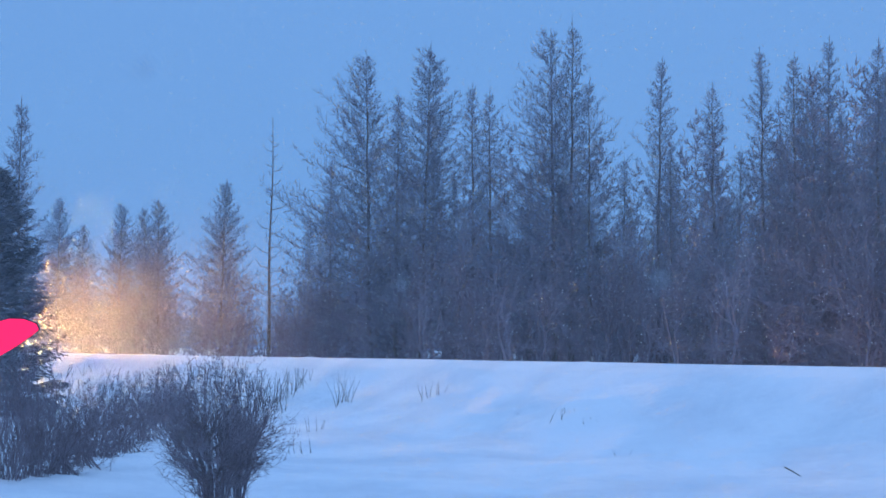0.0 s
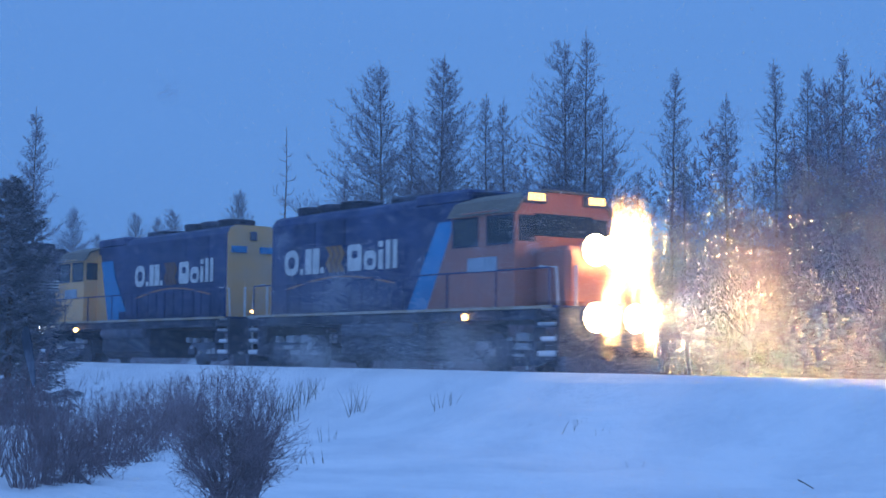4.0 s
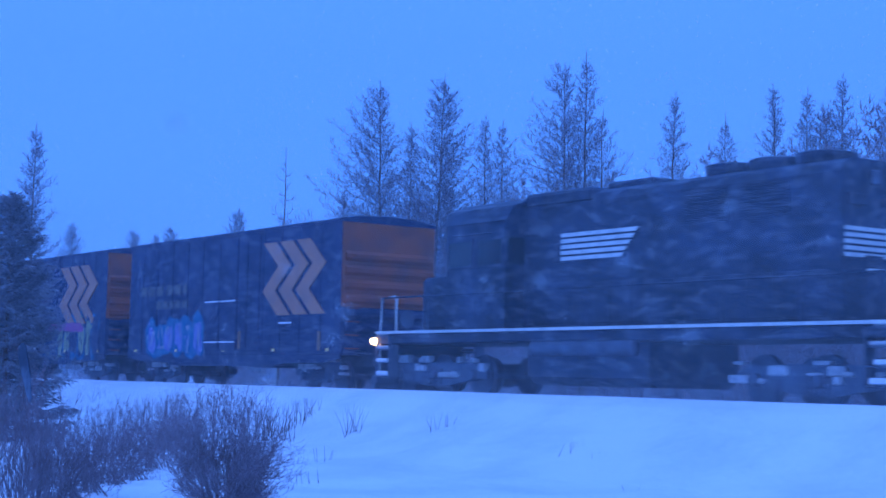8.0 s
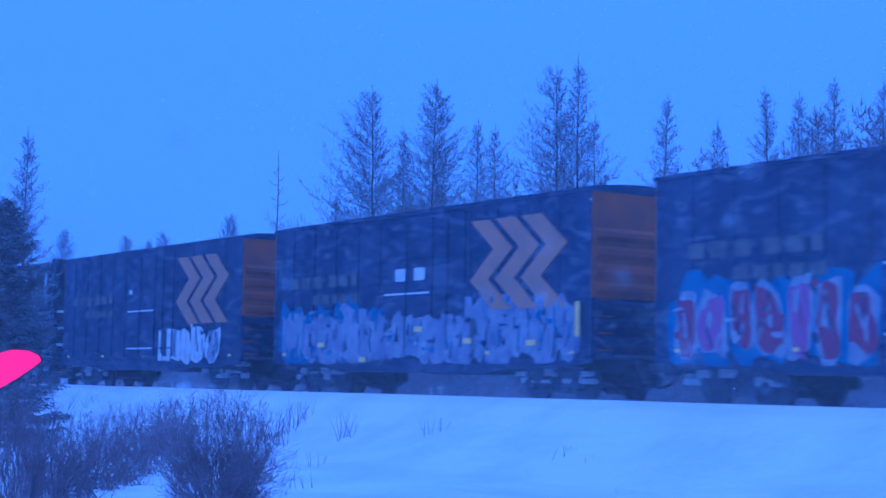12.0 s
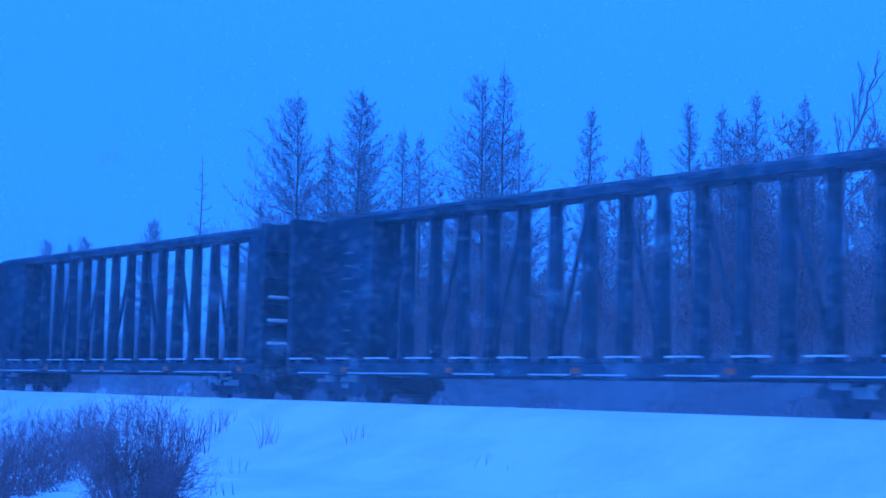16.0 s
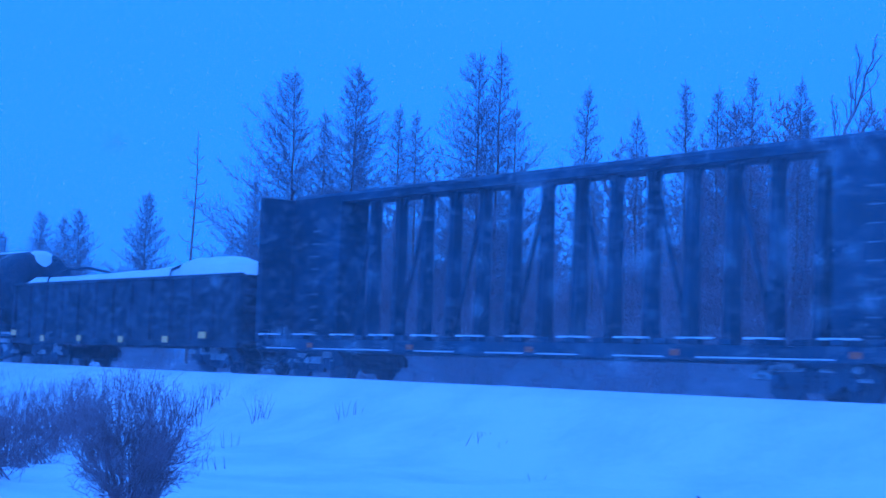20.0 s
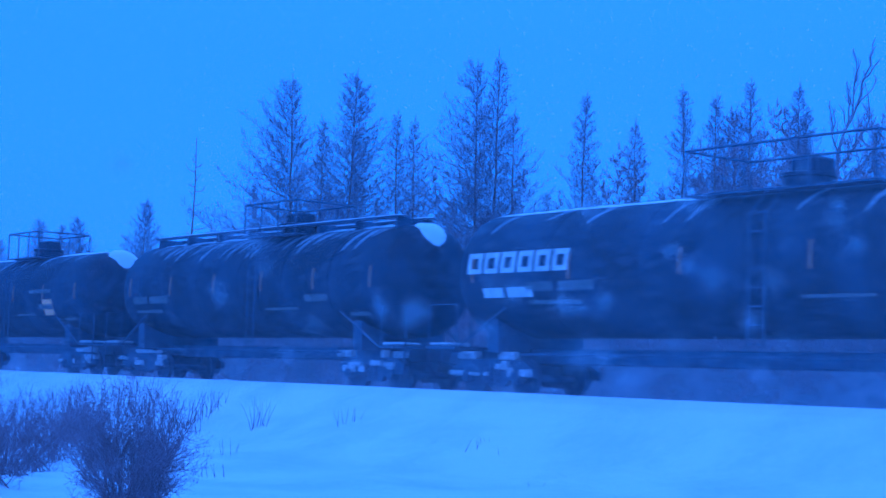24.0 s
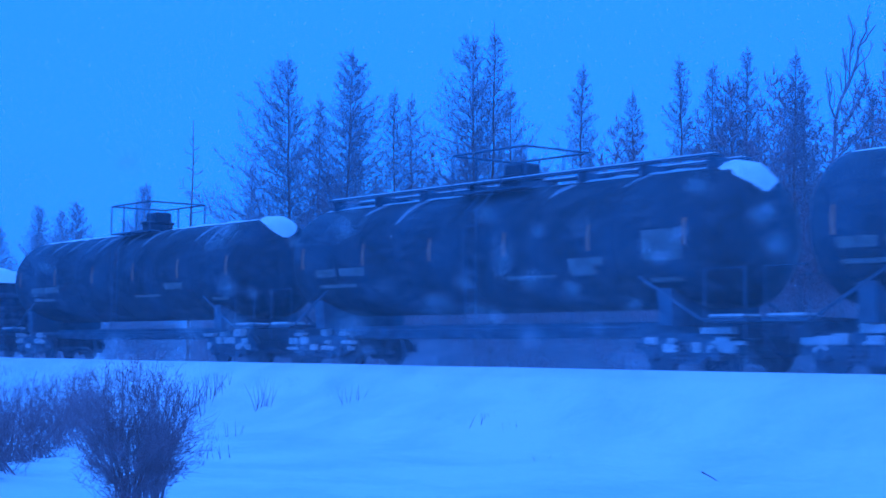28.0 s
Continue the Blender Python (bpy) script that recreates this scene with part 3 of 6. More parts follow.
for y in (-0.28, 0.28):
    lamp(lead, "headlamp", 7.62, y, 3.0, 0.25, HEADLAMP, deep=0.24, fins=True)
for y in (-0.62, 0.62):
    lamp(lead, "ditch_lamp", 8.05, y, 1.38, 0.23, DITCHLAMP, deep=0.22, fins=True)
    Shape().tube([(7.8, y, 0.9), (7.8, y, 1.28)], 0.03).part("lamp_bracket", STEEL, lead)
for y in (-0.95, 0.95):
    nb = Shape().box(6.02, 6.2, y - 0.34, y + 0.34, 4.2, 4.48, 0.03).part("number_board", STEEL, lead)
    for j in range(4):
        Shape().box(6.2, 6.22, y - 0.25 + j * 0.13, y - 0.17 + j * 0.13, 4.25, 4.43).part("lit_number_bar", BOARDLAMP, nb, "glowing amber bar")
Shape().box(6.05, 6.1, -0.9, 0.9, 3.4, 3.95).part("windscreen", GLASS, lead, "dark glass")
lamp(lead, "step_lamp", 4.1, -1.6, 1.42, 0.09, STEPLAMP, deep=0.03)
lamp(lead, "step_lamp", -7.6, -1.45, 1.78, 0.05, STEPLAMP, deep=0.03)
lamp(lead, "step_lamp", -7.75, -1.2, 1.3, 0.06, STEPLAMP, deep=0.03)

# second engine, running long hood first, yellow cab
second, hood_x, n2 = engine("navy diesel engine with yellow ends, long hood leading", 9.015, (-6.5, -3.9), (-7.3, -6.5), (-3.9, 7.0), 2, 2.74, NAVY, YELLOW, YELLOW, wide=True)
slanted(second, "yellow_stripe", [(-3.9, 1.68), (-2.78, 1.68), (-3.6, 4.2), (-3.9, 4.2)], -0.95, YELLOW)
slanted(second, "blue_stripe", [(-2.78, 1.68), (-1.75, 1.68), (-1.75, 1.98), (-1.12, 1.98), (-2.2, 3.3), (-2.45, 3.92), (-3.5, 3.92)], -0.95, SKYBLUE)
name_plates(second, -0.34, -0.952, WHITE, material("faded_logo_orange", (0.2, 0.1, 0.07), 0.65))
Shape().tube([(-0.2 + 6 * i / 12, -0.955, 2.45 + 0.28 * math.sin(math.pi * i / 12)) for i in range(13)], 0.03, k=4).part("underline_stripe", CHEVRON, second, "thin curved stripe")
lamp(second, "step_lamp", -4.3, -1.62, 1.32, 0.09, STEPLAMP, deep=0.03)
lamp(second, "marker_lamp", -8.1, -1.62, 1.44, 0.14, PALELAMP, deep=0.03)
lamp(second, "step_lamp", -8.15, -1.1, 1.85, 0.05, STEPLAMP, deep=0.03)

# third engine, black, long hood first
third, hx3, n3 = engine("black diesel engine with white stripes, long hood leading", 9.6, (-5.6, -3.1), (-7.6, -5.6), (-3.1, 7.0), 3, 1.7, BLACK, BLACK, BLACK, high=4.9, lift=0.35)
for j in range(5):
    slanted(third, "white_bar", [(-1.6, 3.26 + j * 0.14), (0.55 + j * 0.13, 3.26 + j * 0.14), (0.64 + j * 0.13, 3.35 + j * 0.14), (-1.6, 3.35 + j * 0.14)], -0.952, WHITE)
    Shape().box(hx3, hx3 + 0.012, -0.85, 0.75 - 0.06 * j, 2.95 + j * 0.13, 3.03 + j * 0.13).part("white_bar", WHITE, third)
lamp(third, "step_lamp", -8.6, -1.45, 1.45, 0.07, STEPLAMP, deep=0.03)
Shape().turned([(-1.66, 0.03), (-1.63, 0.08), (-1.58, 0.1), (-1.54, 0.1)], "y", (-8.9, 0, 1.38), 12).part("side_lamp", STEPLAMP, third, "lit amber lamp")
lamp(third, "step_lamp", 8.6, -1.2, 1.8, 0.06, STEPLAMP, deep=0.03)


def ribs(parent, name, x, y0, y1, zs, mat, k=1, depth=0.09, h=0.13):
    for z in zs:
        Shape().prism([(x, z - h), (x + k * depth, z - h * 0.35), (x + k * depth, z + h * 0.35), (x, z + h)], y0, y1, "y").part(name, mat, parent)


def blot(cx, cz, rx, rz, rnd, n=14, rough=0.25):
    """A crooked rounded outline in x and z."""
    ph = [rnd.uniform(0, 6.28) for _ in range(3)]
    pts = []
    for i in range(n):
        a = 2 * math.pi * i / n
        k = 1 + rough * (0.5 * math.sin(2 * a + ph[0]) + 0.35 * math.sin(3 * a + ph[1]) + 0.3 * math.sin(5 * a + ph[2]))
        c, q = math.cos(a), math.sin(a)
        pts.append((cx + rx * k * math.copysign(abs(c) ** 0.7, c), cz + rz * k * math.copysign(abs(q) ** 0.7, q)))
    return pts


def spray(parent, x0, x1, z0, z1, y, field, rim, fills, accents, count, seed, cloud=True):
    """Sprayed lettering too wild to read: a cloud of paint, swollen outlined forms in a row, slashes and specks over them."""
    rnd = random.Random(seed)
    layer = [0]

    def lay(name, pts, mat):
        layer[0] += 1
        yy = y + 0.0145 - 0.0004 * layer[0]
        pts = [(min(max(p, x0 - 0.25), x1 + 0.25), max(q, z0 - 0.05)) for p, q in pts]
        Shape().prism(pts, yy - 0.003, yy, "y").part(name, mat, parent)

    w, h, zc = (x1 - x0) / count, z1 - z0, (z0 + z1) / 2
    if cloud:
        for i in range(count):
            lay("spray_paint_field", blot(x0 + w * (i + 0.5), zc + rnd.uniform(-0.06, 0.06) * h, w * rnd.uniform(0.5, 0.85), h * rnd.uniform(0.4, 0.56), rnd, 16, 0.4), field)
    for i in range(count):
        cx = x0 + w * (i + 0.5) + rnd.uniform(-0.1, 0.1) * w
        cz, rx, rz, kind = zc + rnd.uniform(-0.07, 0.05) * h, w * rnd.uniform(0.4, 0.5), h * rnd.uniform(0.34, 0.42), rnd.randrange(3)
        lay("spray_outline", blot(cx, cz, rx * 1.12, rz * 1.1, rnd, 14, 0.3), rim)
        lay("spray_stroke", blot(cx, cz, rx * 0.92, rz * 0.92, rnd, 14, 0.34), fills[i % len(fills)])
        # counters and slashes that cut the swollen form
        for j in range(3):
            ax, az = cx + rnd.uniform(-0.6, 0.6) * rx, cz + rnd.uniform(-0.6, 0.6) * rz
            if (j + kind) % 2:
                lay("spray_gap", blot(ax, az, rx * rnd.uniform(0.1, 0.22), rz * rnd.uniform(0.2, 0.4), rnd, 8, 0.4), accents[0])
            else:
                d, l = rnd.uniform(-0.5, 0.5), rz * rnd.uniform(0.3, 0.6)
                lay("spray_slash", [(ax - d * l - 0.035, az - l), (ax - d * l + 0.05, az - l), (ax + d * l + 0.04, az + l), (ax + d * l - 0.02, az + l)], accents[j % len(accents)])
    for i in range(count * 2):
        ax, az = rnd.uniform(x0, x1), rnd.uniform(z0, z1)
        lay("spray_fleck", blot(ax, az, rnd.uniform(0.04, 0.16), rnd.uniform(0.03, 0.1), rnd, 7, 0.4), accents[i % len(accents)])


def boxcar(label, art):
    c = thing("boxcar", label, "boxcar", "boxcars")
    h, w, sill, eave = 7.335, 1.6, 1.02, 4.86
    Shape().box(-h, h, -w + 0.02, w - 0.02, sill, eave, 0.02).part("body", BOXBLUE, c)
    Shape().prism([(-w - 0.02, eave - 0.06), (-w - 0.02, eave + 0.02), (-0.8, eave + 0.14), (0, eave + 0.18), (0.8, eave + 0.14), (w + 0.02, eave + 0.02), (w + 0.02, eave - 0.06)], -h - 0.03, h + 0.03, "x").part("roof", BOXBLUE, c)
    for i in range(13):
        x = -h + 0.6 + i * (2 * h - 1.2) / 12
        Shape().prism([(-w - 0.03, eave + 0.0), (-0.8, eave + 0.13), (0, eave + 0.17), (0.8, eave + 0.13), (w + 0.03, eave), (w + 0.03, eave + 0.04), (0.8, eave + 0.19), (0, eave + 0.23), (-0.8, eave + 0.19), (-w - 0.03, eave + 0.04)], x - 0.05, x + 0.05, "x").part("roof_seam", BOXBLUE, c)
    # ribbed ends
    for k in (-1, 1):
        Shape().box(min(k * h, k * (h + 0.02)), max(k * h, k * (h + 0.02)), -w + 0.03, w - 0.03, 2.38, eave - 0.02).part("end_sheet", RUST, c, "rusty orange end wall")
        ribs(c, "end_rib", k * (h + 0.02), -w + 0.12, w - 0.12, [2.6 + i * 0.41 for i in range(4)], RUST, k, 0.1, 0.15)
        ribs(c, "lower_rib", k * (h + 0.02), -w + 0.12, w - 0.12, [1.37 + i * 0.41 for i in range(3)], BOXBLUE, k, 0.1, 0.15)
        for i in range(8):
            Shape().tube([(k * (h + 0.16), -w + 0.1, 1.2 + i * 0.38), (k * (h + 0.16), -w + 0.55, 1.2 + i * 0.38)], 0.016, k=4).part("ladder_rung", RUST, c)
        Shape().box(min(k * (h + 0.04), k * (h + 0.55)), max(k * (h + 0.04), k * (h + 0.55)), -0.9, 0.9, 1.05, 1.1).part("end_platform", STEEL, c)
        Shape().turned([(0.0, 0.26), (0.05, 0.26)], "x", (k * (h + 0.22), 0.5, 2.1), 14).part("hand_brake_wheel", STEEL, c)
    # side posts, doors, sills
    for y in (-1, 1):
        yo = y * (w - 0.02)
        for x in (-6.2, -5.0, -3.8, -2.6, -1.5, 2.7, 3.8, 5.0, 6.2):
            Shape().box(x - 0.025, x + 0.025, min(yo, yo + y * 0.02), max(yo, yo + y * 0.02), sill + 0.05, eave - 0.08).part("side_seam", BOXBLUE, c)
        for x0, x1, snowy in ((-1.2, 1.05, True), (1.12, 2.5, False)):
            d = Shape().box(x0, x1, min(yo, yo + y * 0.055), max(yo, yo + y * 0.055), sill + 0.12, eave - 0.15, 0.015)
            door = d.part("sliding_door", BOXBLUE, c)
            for z in (1.4, 2.7, 3.66):
                Shape().box(x0 + 0.08, x1 - 0.08, min(yo + y * 0.055, yo + y * 0.085), max(yo + y * 0.055, yo + y * 0.085), z, z + 0.045).part("door_bar", SNOWCAP if z < 3 and y < 0 and snowy else BOXBLUE, door)
            Shape().tube([((x0 + x1) / 2, yo + y * 0.1, sill + 0.2), ((x0 + x1) / 2, yo + y * 0.1, eave - 0.3)], 0.022, k=5).part("lock_rod", BOXBLUE, door)
        Shape().prism([(-h, sill), (-h, 0.9), (-5.9, 0.78), (-4.2, 0.78), (-3.4, 0.66), (3.4, 0.66), (4.2, 0.78), (5.9, 0.78), (h, 0.9), (h, sill)], min(yo, yo - y * 0.06), max(yo, yo - y * 0.06), "y").part("side_sill", BOXBLUE, c)
        for x in (-h + 0.12, h - 0.12):
            for i in range(8):
                Shape().tube([(x - 0.22 if x > 0 else x, yo + y * 0.07, 0.75 + i * 0.38), (x if x > 0 else x + 0.22, yo + y * 0.07, 0.75 + i * 0.38)], 0.016, k=4).part("side_rung", BOXBLUE, c)
    Shape().box(-h, h, -0.2, 0.2, 0.72, 1.02).part("centre_sill", STEEL, c)
    for x in (-5.4, 5.4):
        bogie(c, x, 2, 1.73, 0.42)
    couplers(c, 8.4)
    # chevrons and faded lettering
    y = -w - 0.022
    for i in range(3):
        o = zigzag(3.5 + i * 1.03, 4.42, 0.95, 0.74, 0.76)
        Shape().prism(o, y - 0.004, y + 0.022, "y").part("chevron", CHEVRON, c, "faded orange chevron")
    fade = material("faded_lettering", (0.14, 0.14, 0.15), 0.7, second=(0.06, 0.06, 0.08))
    blocks(c, -6.3, -2.6, 3.05, 3.38, y + 0.01, fade, [1, -0.2, 1, -0.2, 1, -0.5, 1, -0.2, 1, -0.2, 0.6], "faded_block")
    blocks(c, -5.0, -2.5, 2.58, 2.84, y + 0.01, fade, [1, -0.2, 1, -0.2, 0.7, -0.2, 1, -0.2, 1], "faded_block")
    for x in (-6.6, -3.3, 0.2, 3.5, 6.7):
        Shape().box(x - 0.08, x + 0.08, y - 0.004, y + 0.015, 1.12, 1.2).part("reflector", REFLECT, c)
    art(c, y)
    return c


def tape(c, y, x, z, w=0.34, h=0.13, mat=None):
    Shape().box(x - w / 2, x + w / 2, y - 0.09, y - 0.08, z - h / 2, z + h / 2).part("orange_panel", mat or REFLECT, c)


def art_blue(c, y):
    violet = material("spray_violet", (0.22, 0.22, 0.5), 0.6)
    spray(c, -5.7, -1.35, 0.92, 2.25, y, SPRAYBLUE, SPRAYBLUE, [violet, SPRAYBLUE, violet], [SPRAYWHITE, SPRAYBLUE, violet], 6, 3)
    for x, z in ((1.43, 1.47), (6.37, 1.41)):
        tape(c, y, x, z, 0.16, 0.55, DULLTAPE)
    Shape().box(3.87, 4.65, y - 0.04, y - 0.03, 1.94, 1.99).part("ledge_snow", SNOWCAP, c, "thin line of white snow")


def art_red(c, y):
    spray(c, -6.7, -1.3, 0.9, 2.6, y, SPRAYBLUE, SPRAYWHITE, [SPRAYRED, SPRAYPINK, SPRAYRED], [SPRAYWHITE, SPRAYRED, BOXBLUE], 7, 5)
    spray(c, 1.3, 6.75, 0.88, 2.5, y, SPRAYBLUE, BOXBLUE, [SPRAYGREEN, BOXBLUE, SPRAYGREEN], [BOXBLUE, SPRAYGREEN, BOXBLUE], 8, 8)
    rnd = random.Random(31)
    for i in range(5):
        Shape().prism(blot(2.05 + i * 0.72, 2.13 - 0.02 * i, 0.46, 0.17, rnd, 12, 0.25), y - 0.034 - 0.001 * i, y - 0.03 - 0.001 * i, "y").part("pink_band", SPRAYPINK, c)
    # pale notice with dark marks
    panel = Shape().box(-0.35, 0.56, y - 0.075, y - 0.045, 1.23, 2.23).part("white_panel", WHITE, c)
    for x0, x1, z0, z1 in ((-0.2, -0.1, 1.35, 2.1), (0.1, 0.42, 1.82, 1.92), (0.1, 0.18, 1.4, 1.92), (0.1, 0.42, 1.36, 1.46), (0.33, 0.42, 1.36, 1.66)):
        Shape().box(x0, x1, y - 0.083, y - 0.0755, z0, z1).part("dark_mark", BOXBLUE, panel)


def art_white(c, y):
    pale = material("spray_lavender", (0.34, 0.33, 0.42), 0.6, second=(0.13, 0.14, 0.24), scale=2.0, fine=22, share=0.9)
    spray(c, -6.8, -1.3, 0.95, 2.5, y, SPRAYBLUE, pale, [pale, SPRAYWHITE, SPRAYBLUE], [SPRAYBLUE, BOXBLUE, pale], 9, 11)
    spray(c, -5.2, 2.9, 0.92, 2.15, y - 0.05, pale, pale, [pale, SPRAYWHITE], [BOXBLUE, SPRAYBLUE, SPRAYWHITE], 13, 12)
    spray(c, 2.3, 6.85, 0.94, 2.5, y, pale, SPRAYWHITE, [pale, SPRAYWHITE, pale], [BOXBLUE, BOXBLUE, SPRAYBLUE], 9, 13)
    for x, z in ((-4.34, 1.42), (-2.1, 1.0), (0.58, 1.78), (2.78, 1.45), (5.33, 1.38)):
        tape(c, y, x, z)
    tape(c, y, 7.02, 1.9, 0.14, 0.8)
    for x in (-0.32, 0.57):
        plate(c, x - 0.26, x + 0.24, 3.05, 3.38, y - 0.05, WHITE, 0, 0.06, name="white_panel")


def art_small(c, y):
    spray(c, 1.25, 5.9, 0.9, 2.15, y, BOXBLUE, WHITE, [WHITE, SPRAYWHITE, WHITE], [BOXBLUE, WHITE, SPRAYBLUE], 5, 17, cloud=False)
    for x in (1.5, 2.15, 2.9, 3.3, 4.0):
        plate(c, x, x + 0.3, 0.98, 2.08 - 0.1 * (x % 1), y - 0.012, WHITE, 0, 0.08, name="spray_stroke")
    plate(c, -0.95, -0.75, 3.32, 3.48, y - 0.05, WHITE, 0, 0.03, name="white_panel")


boxcars = [boxcar("dark blue boxcar with orange ends and blue spray paint", art_blue), boxcar("dark blue boxcar with red and cyan spray paint", art_red),
           boxcar("dark blue boxcar sprayed white along its lower side", art_white), boxcar("dark blue boxcar with small white spray letters", art_small)]


def lumber_car():
    """An empty centre-beam flat car: bulkheads, a truss wall down the middle, a low deck."""
    c = thing("lumber_flat_car", "dark empty centre-beam lumber flat car", "flat car", "lumber flat cars")
    h, top = 10.75, 5.16
    Shape().box(-h, h, -0.9, 0.9, 0.75, 1.0, 0.03).part("underframe", BEAM, c)
    for y in (-1.45, 1.45):
        Shape().box(-h, h, y - 0.06, y + 0.06, 0.78, 1.08, 0.015).part("side_sill", BEAM, c)
        for i in range(24):
            x = -h + 0.55 + i * (2 * h - 1.1) / 23
            Shape().box(x - 0.16, x + 0.16, y - 0.1, y + 0.1, 1.08, 1.2, 0.02).part("strap_winch", BEAM, c)
            if y < 0 and i % 2 == 0:
                Shape().box(x - 0.45, x + 0.45, y - 0.075, y + 0.1, 1.19, 1.23, 0.012).part("deck_snow", SNOWCAP, c, "thin line of white snow")
            if y < 0 and i % 5 == 2:
                Shape().box(x + 0.3, x + 0.55, y - 0.075, y - 0.06, 0.86, 0.98).part("reflector", material("red_orange_reflector", (0.4, 0.12, 0.05), 0.5), c)
        Shape().box(-h, h, min(y, y * 0.1), max(y, y * 0.1), 1.0, 1.06).part("deck", BEAM, c)
        for i in range(9):
            x = -h + 1.3 + i * 2.28 + 0.3 * math.sin(i * 2.1)
            Shape().box(x - 0.75 - 0.2 * math.sin(i), x + 0.75, y - 0.075, y - 0.062, 0.82, 0.845).part("sill_snow", SNOWCAP, c, "thin line of white snow")
    # top chord and truss
    Shape().prism([(-0.42, top - 0.1), (-0.3, top), (0.3, top), (0.42, top - 0.1), (0.42, top - 0.28), (-0.42, top - 0.28)], -h, h, "x").part("top_chord", BEAM, c)
    step = 1.16
    for i in range(15):
        x = -8.48 + step * i
        # tapered posts, wider at the foot, with a gusset under the chord
        post = Shape().prism([(-0.19, 1.05), (-0.12, top - 0.25), (0.12, top - 0.25), (0.19, 1.05)], x - 0.1, x + 0.1, "x")
        post.prism([(x - 0.26, top - 0.27), (x - 0.1, top - 0.62), (x + 0.1, top - 0.62), (x + 0.26, top - 0.27)], -0.06, 0.06, "y")
        post.part("post", BEAM, c)
    for i in range(0, 14, 2):
        x = -8.48 + step * i
        lean = step if i < 7 else -step
        x = x if i < 7 else x + step
        Shape().tube([(x, 0, 1.1), (x + lean, 0, top - 0.3)], 0.06, k=4).part("brace", BEAM, c)
    # bulkheads with solid wing panels, ladders and ledges
    for k in (-1, 1):
        x = k * (h - 0.1)
        Shape().box(min(x, x + k * 0.1), max(x, x + k * 0.1), -1.5, 1.5, 1.0, top - 0.12, 0.02).part("bulkhead", BEAM, c)
        for y in (-1.42, 0, 1.42):
            Shape().box(min(x + k * 0.1, x + k * 0.22), max(x + k * 0.1, x + k * 0.22), y - 0.07, y + 0.07, 1.0, top - 0.13, 0.01).part("bulkhead_post", BEAM, c)
        for z in (1.5, 2.15, 2.8, 3.45, 4.2):
            Shape().box(min(x + k * 0.1, x + k * 0.24), max(x + k * 0.1, x + k * 0.24), -1.4, 1.4, z, z + 0.1, 0.02).part("ledge", BEAM, c)
            if z in (1.5, 2.15, 2.8):
                Shape().box(min(x + k * 0.1, x + k * 0.25), max(x + k * 0.1, x + k * 0.25), -1.3, -0.2, z + 0.1, z + 0.2, 0.04).part("ledge_snow", SNOWCAP, c, "white snow on a ledge")
        for y in (-0.44, 0.44):
            Shape().box(min(x, x - k * 2.3), max(x, x - k * 2.3), y - 0.02, y + 0.02, 1.05, top - 0.2).part("wing_panel", BEAM, c)
        Shape().box(min(x - k * 2.24, x - k * 2.3), max(x - k * 2.24, x - k * 2.3), -0.42, 0.42, 1.05, top - 0.2).part("wing_edge", BEAM, c)
        for i in range(9):
            Shape().tube([(x - k * 1.1, -0.55, 1.3 + i * 0.35), (x - k * 1.45, -0.55, 1.3 + i * 0.35)], 0.018, k=4).part("ladder_rung", FROST, c)
    for x in (-8.5, 8.5):
        bogie(c, x, 2, 1.78, 0.42)
    couplers(c, 11.5)
    return c


lumber = [lumber_car() for i in range(3)]


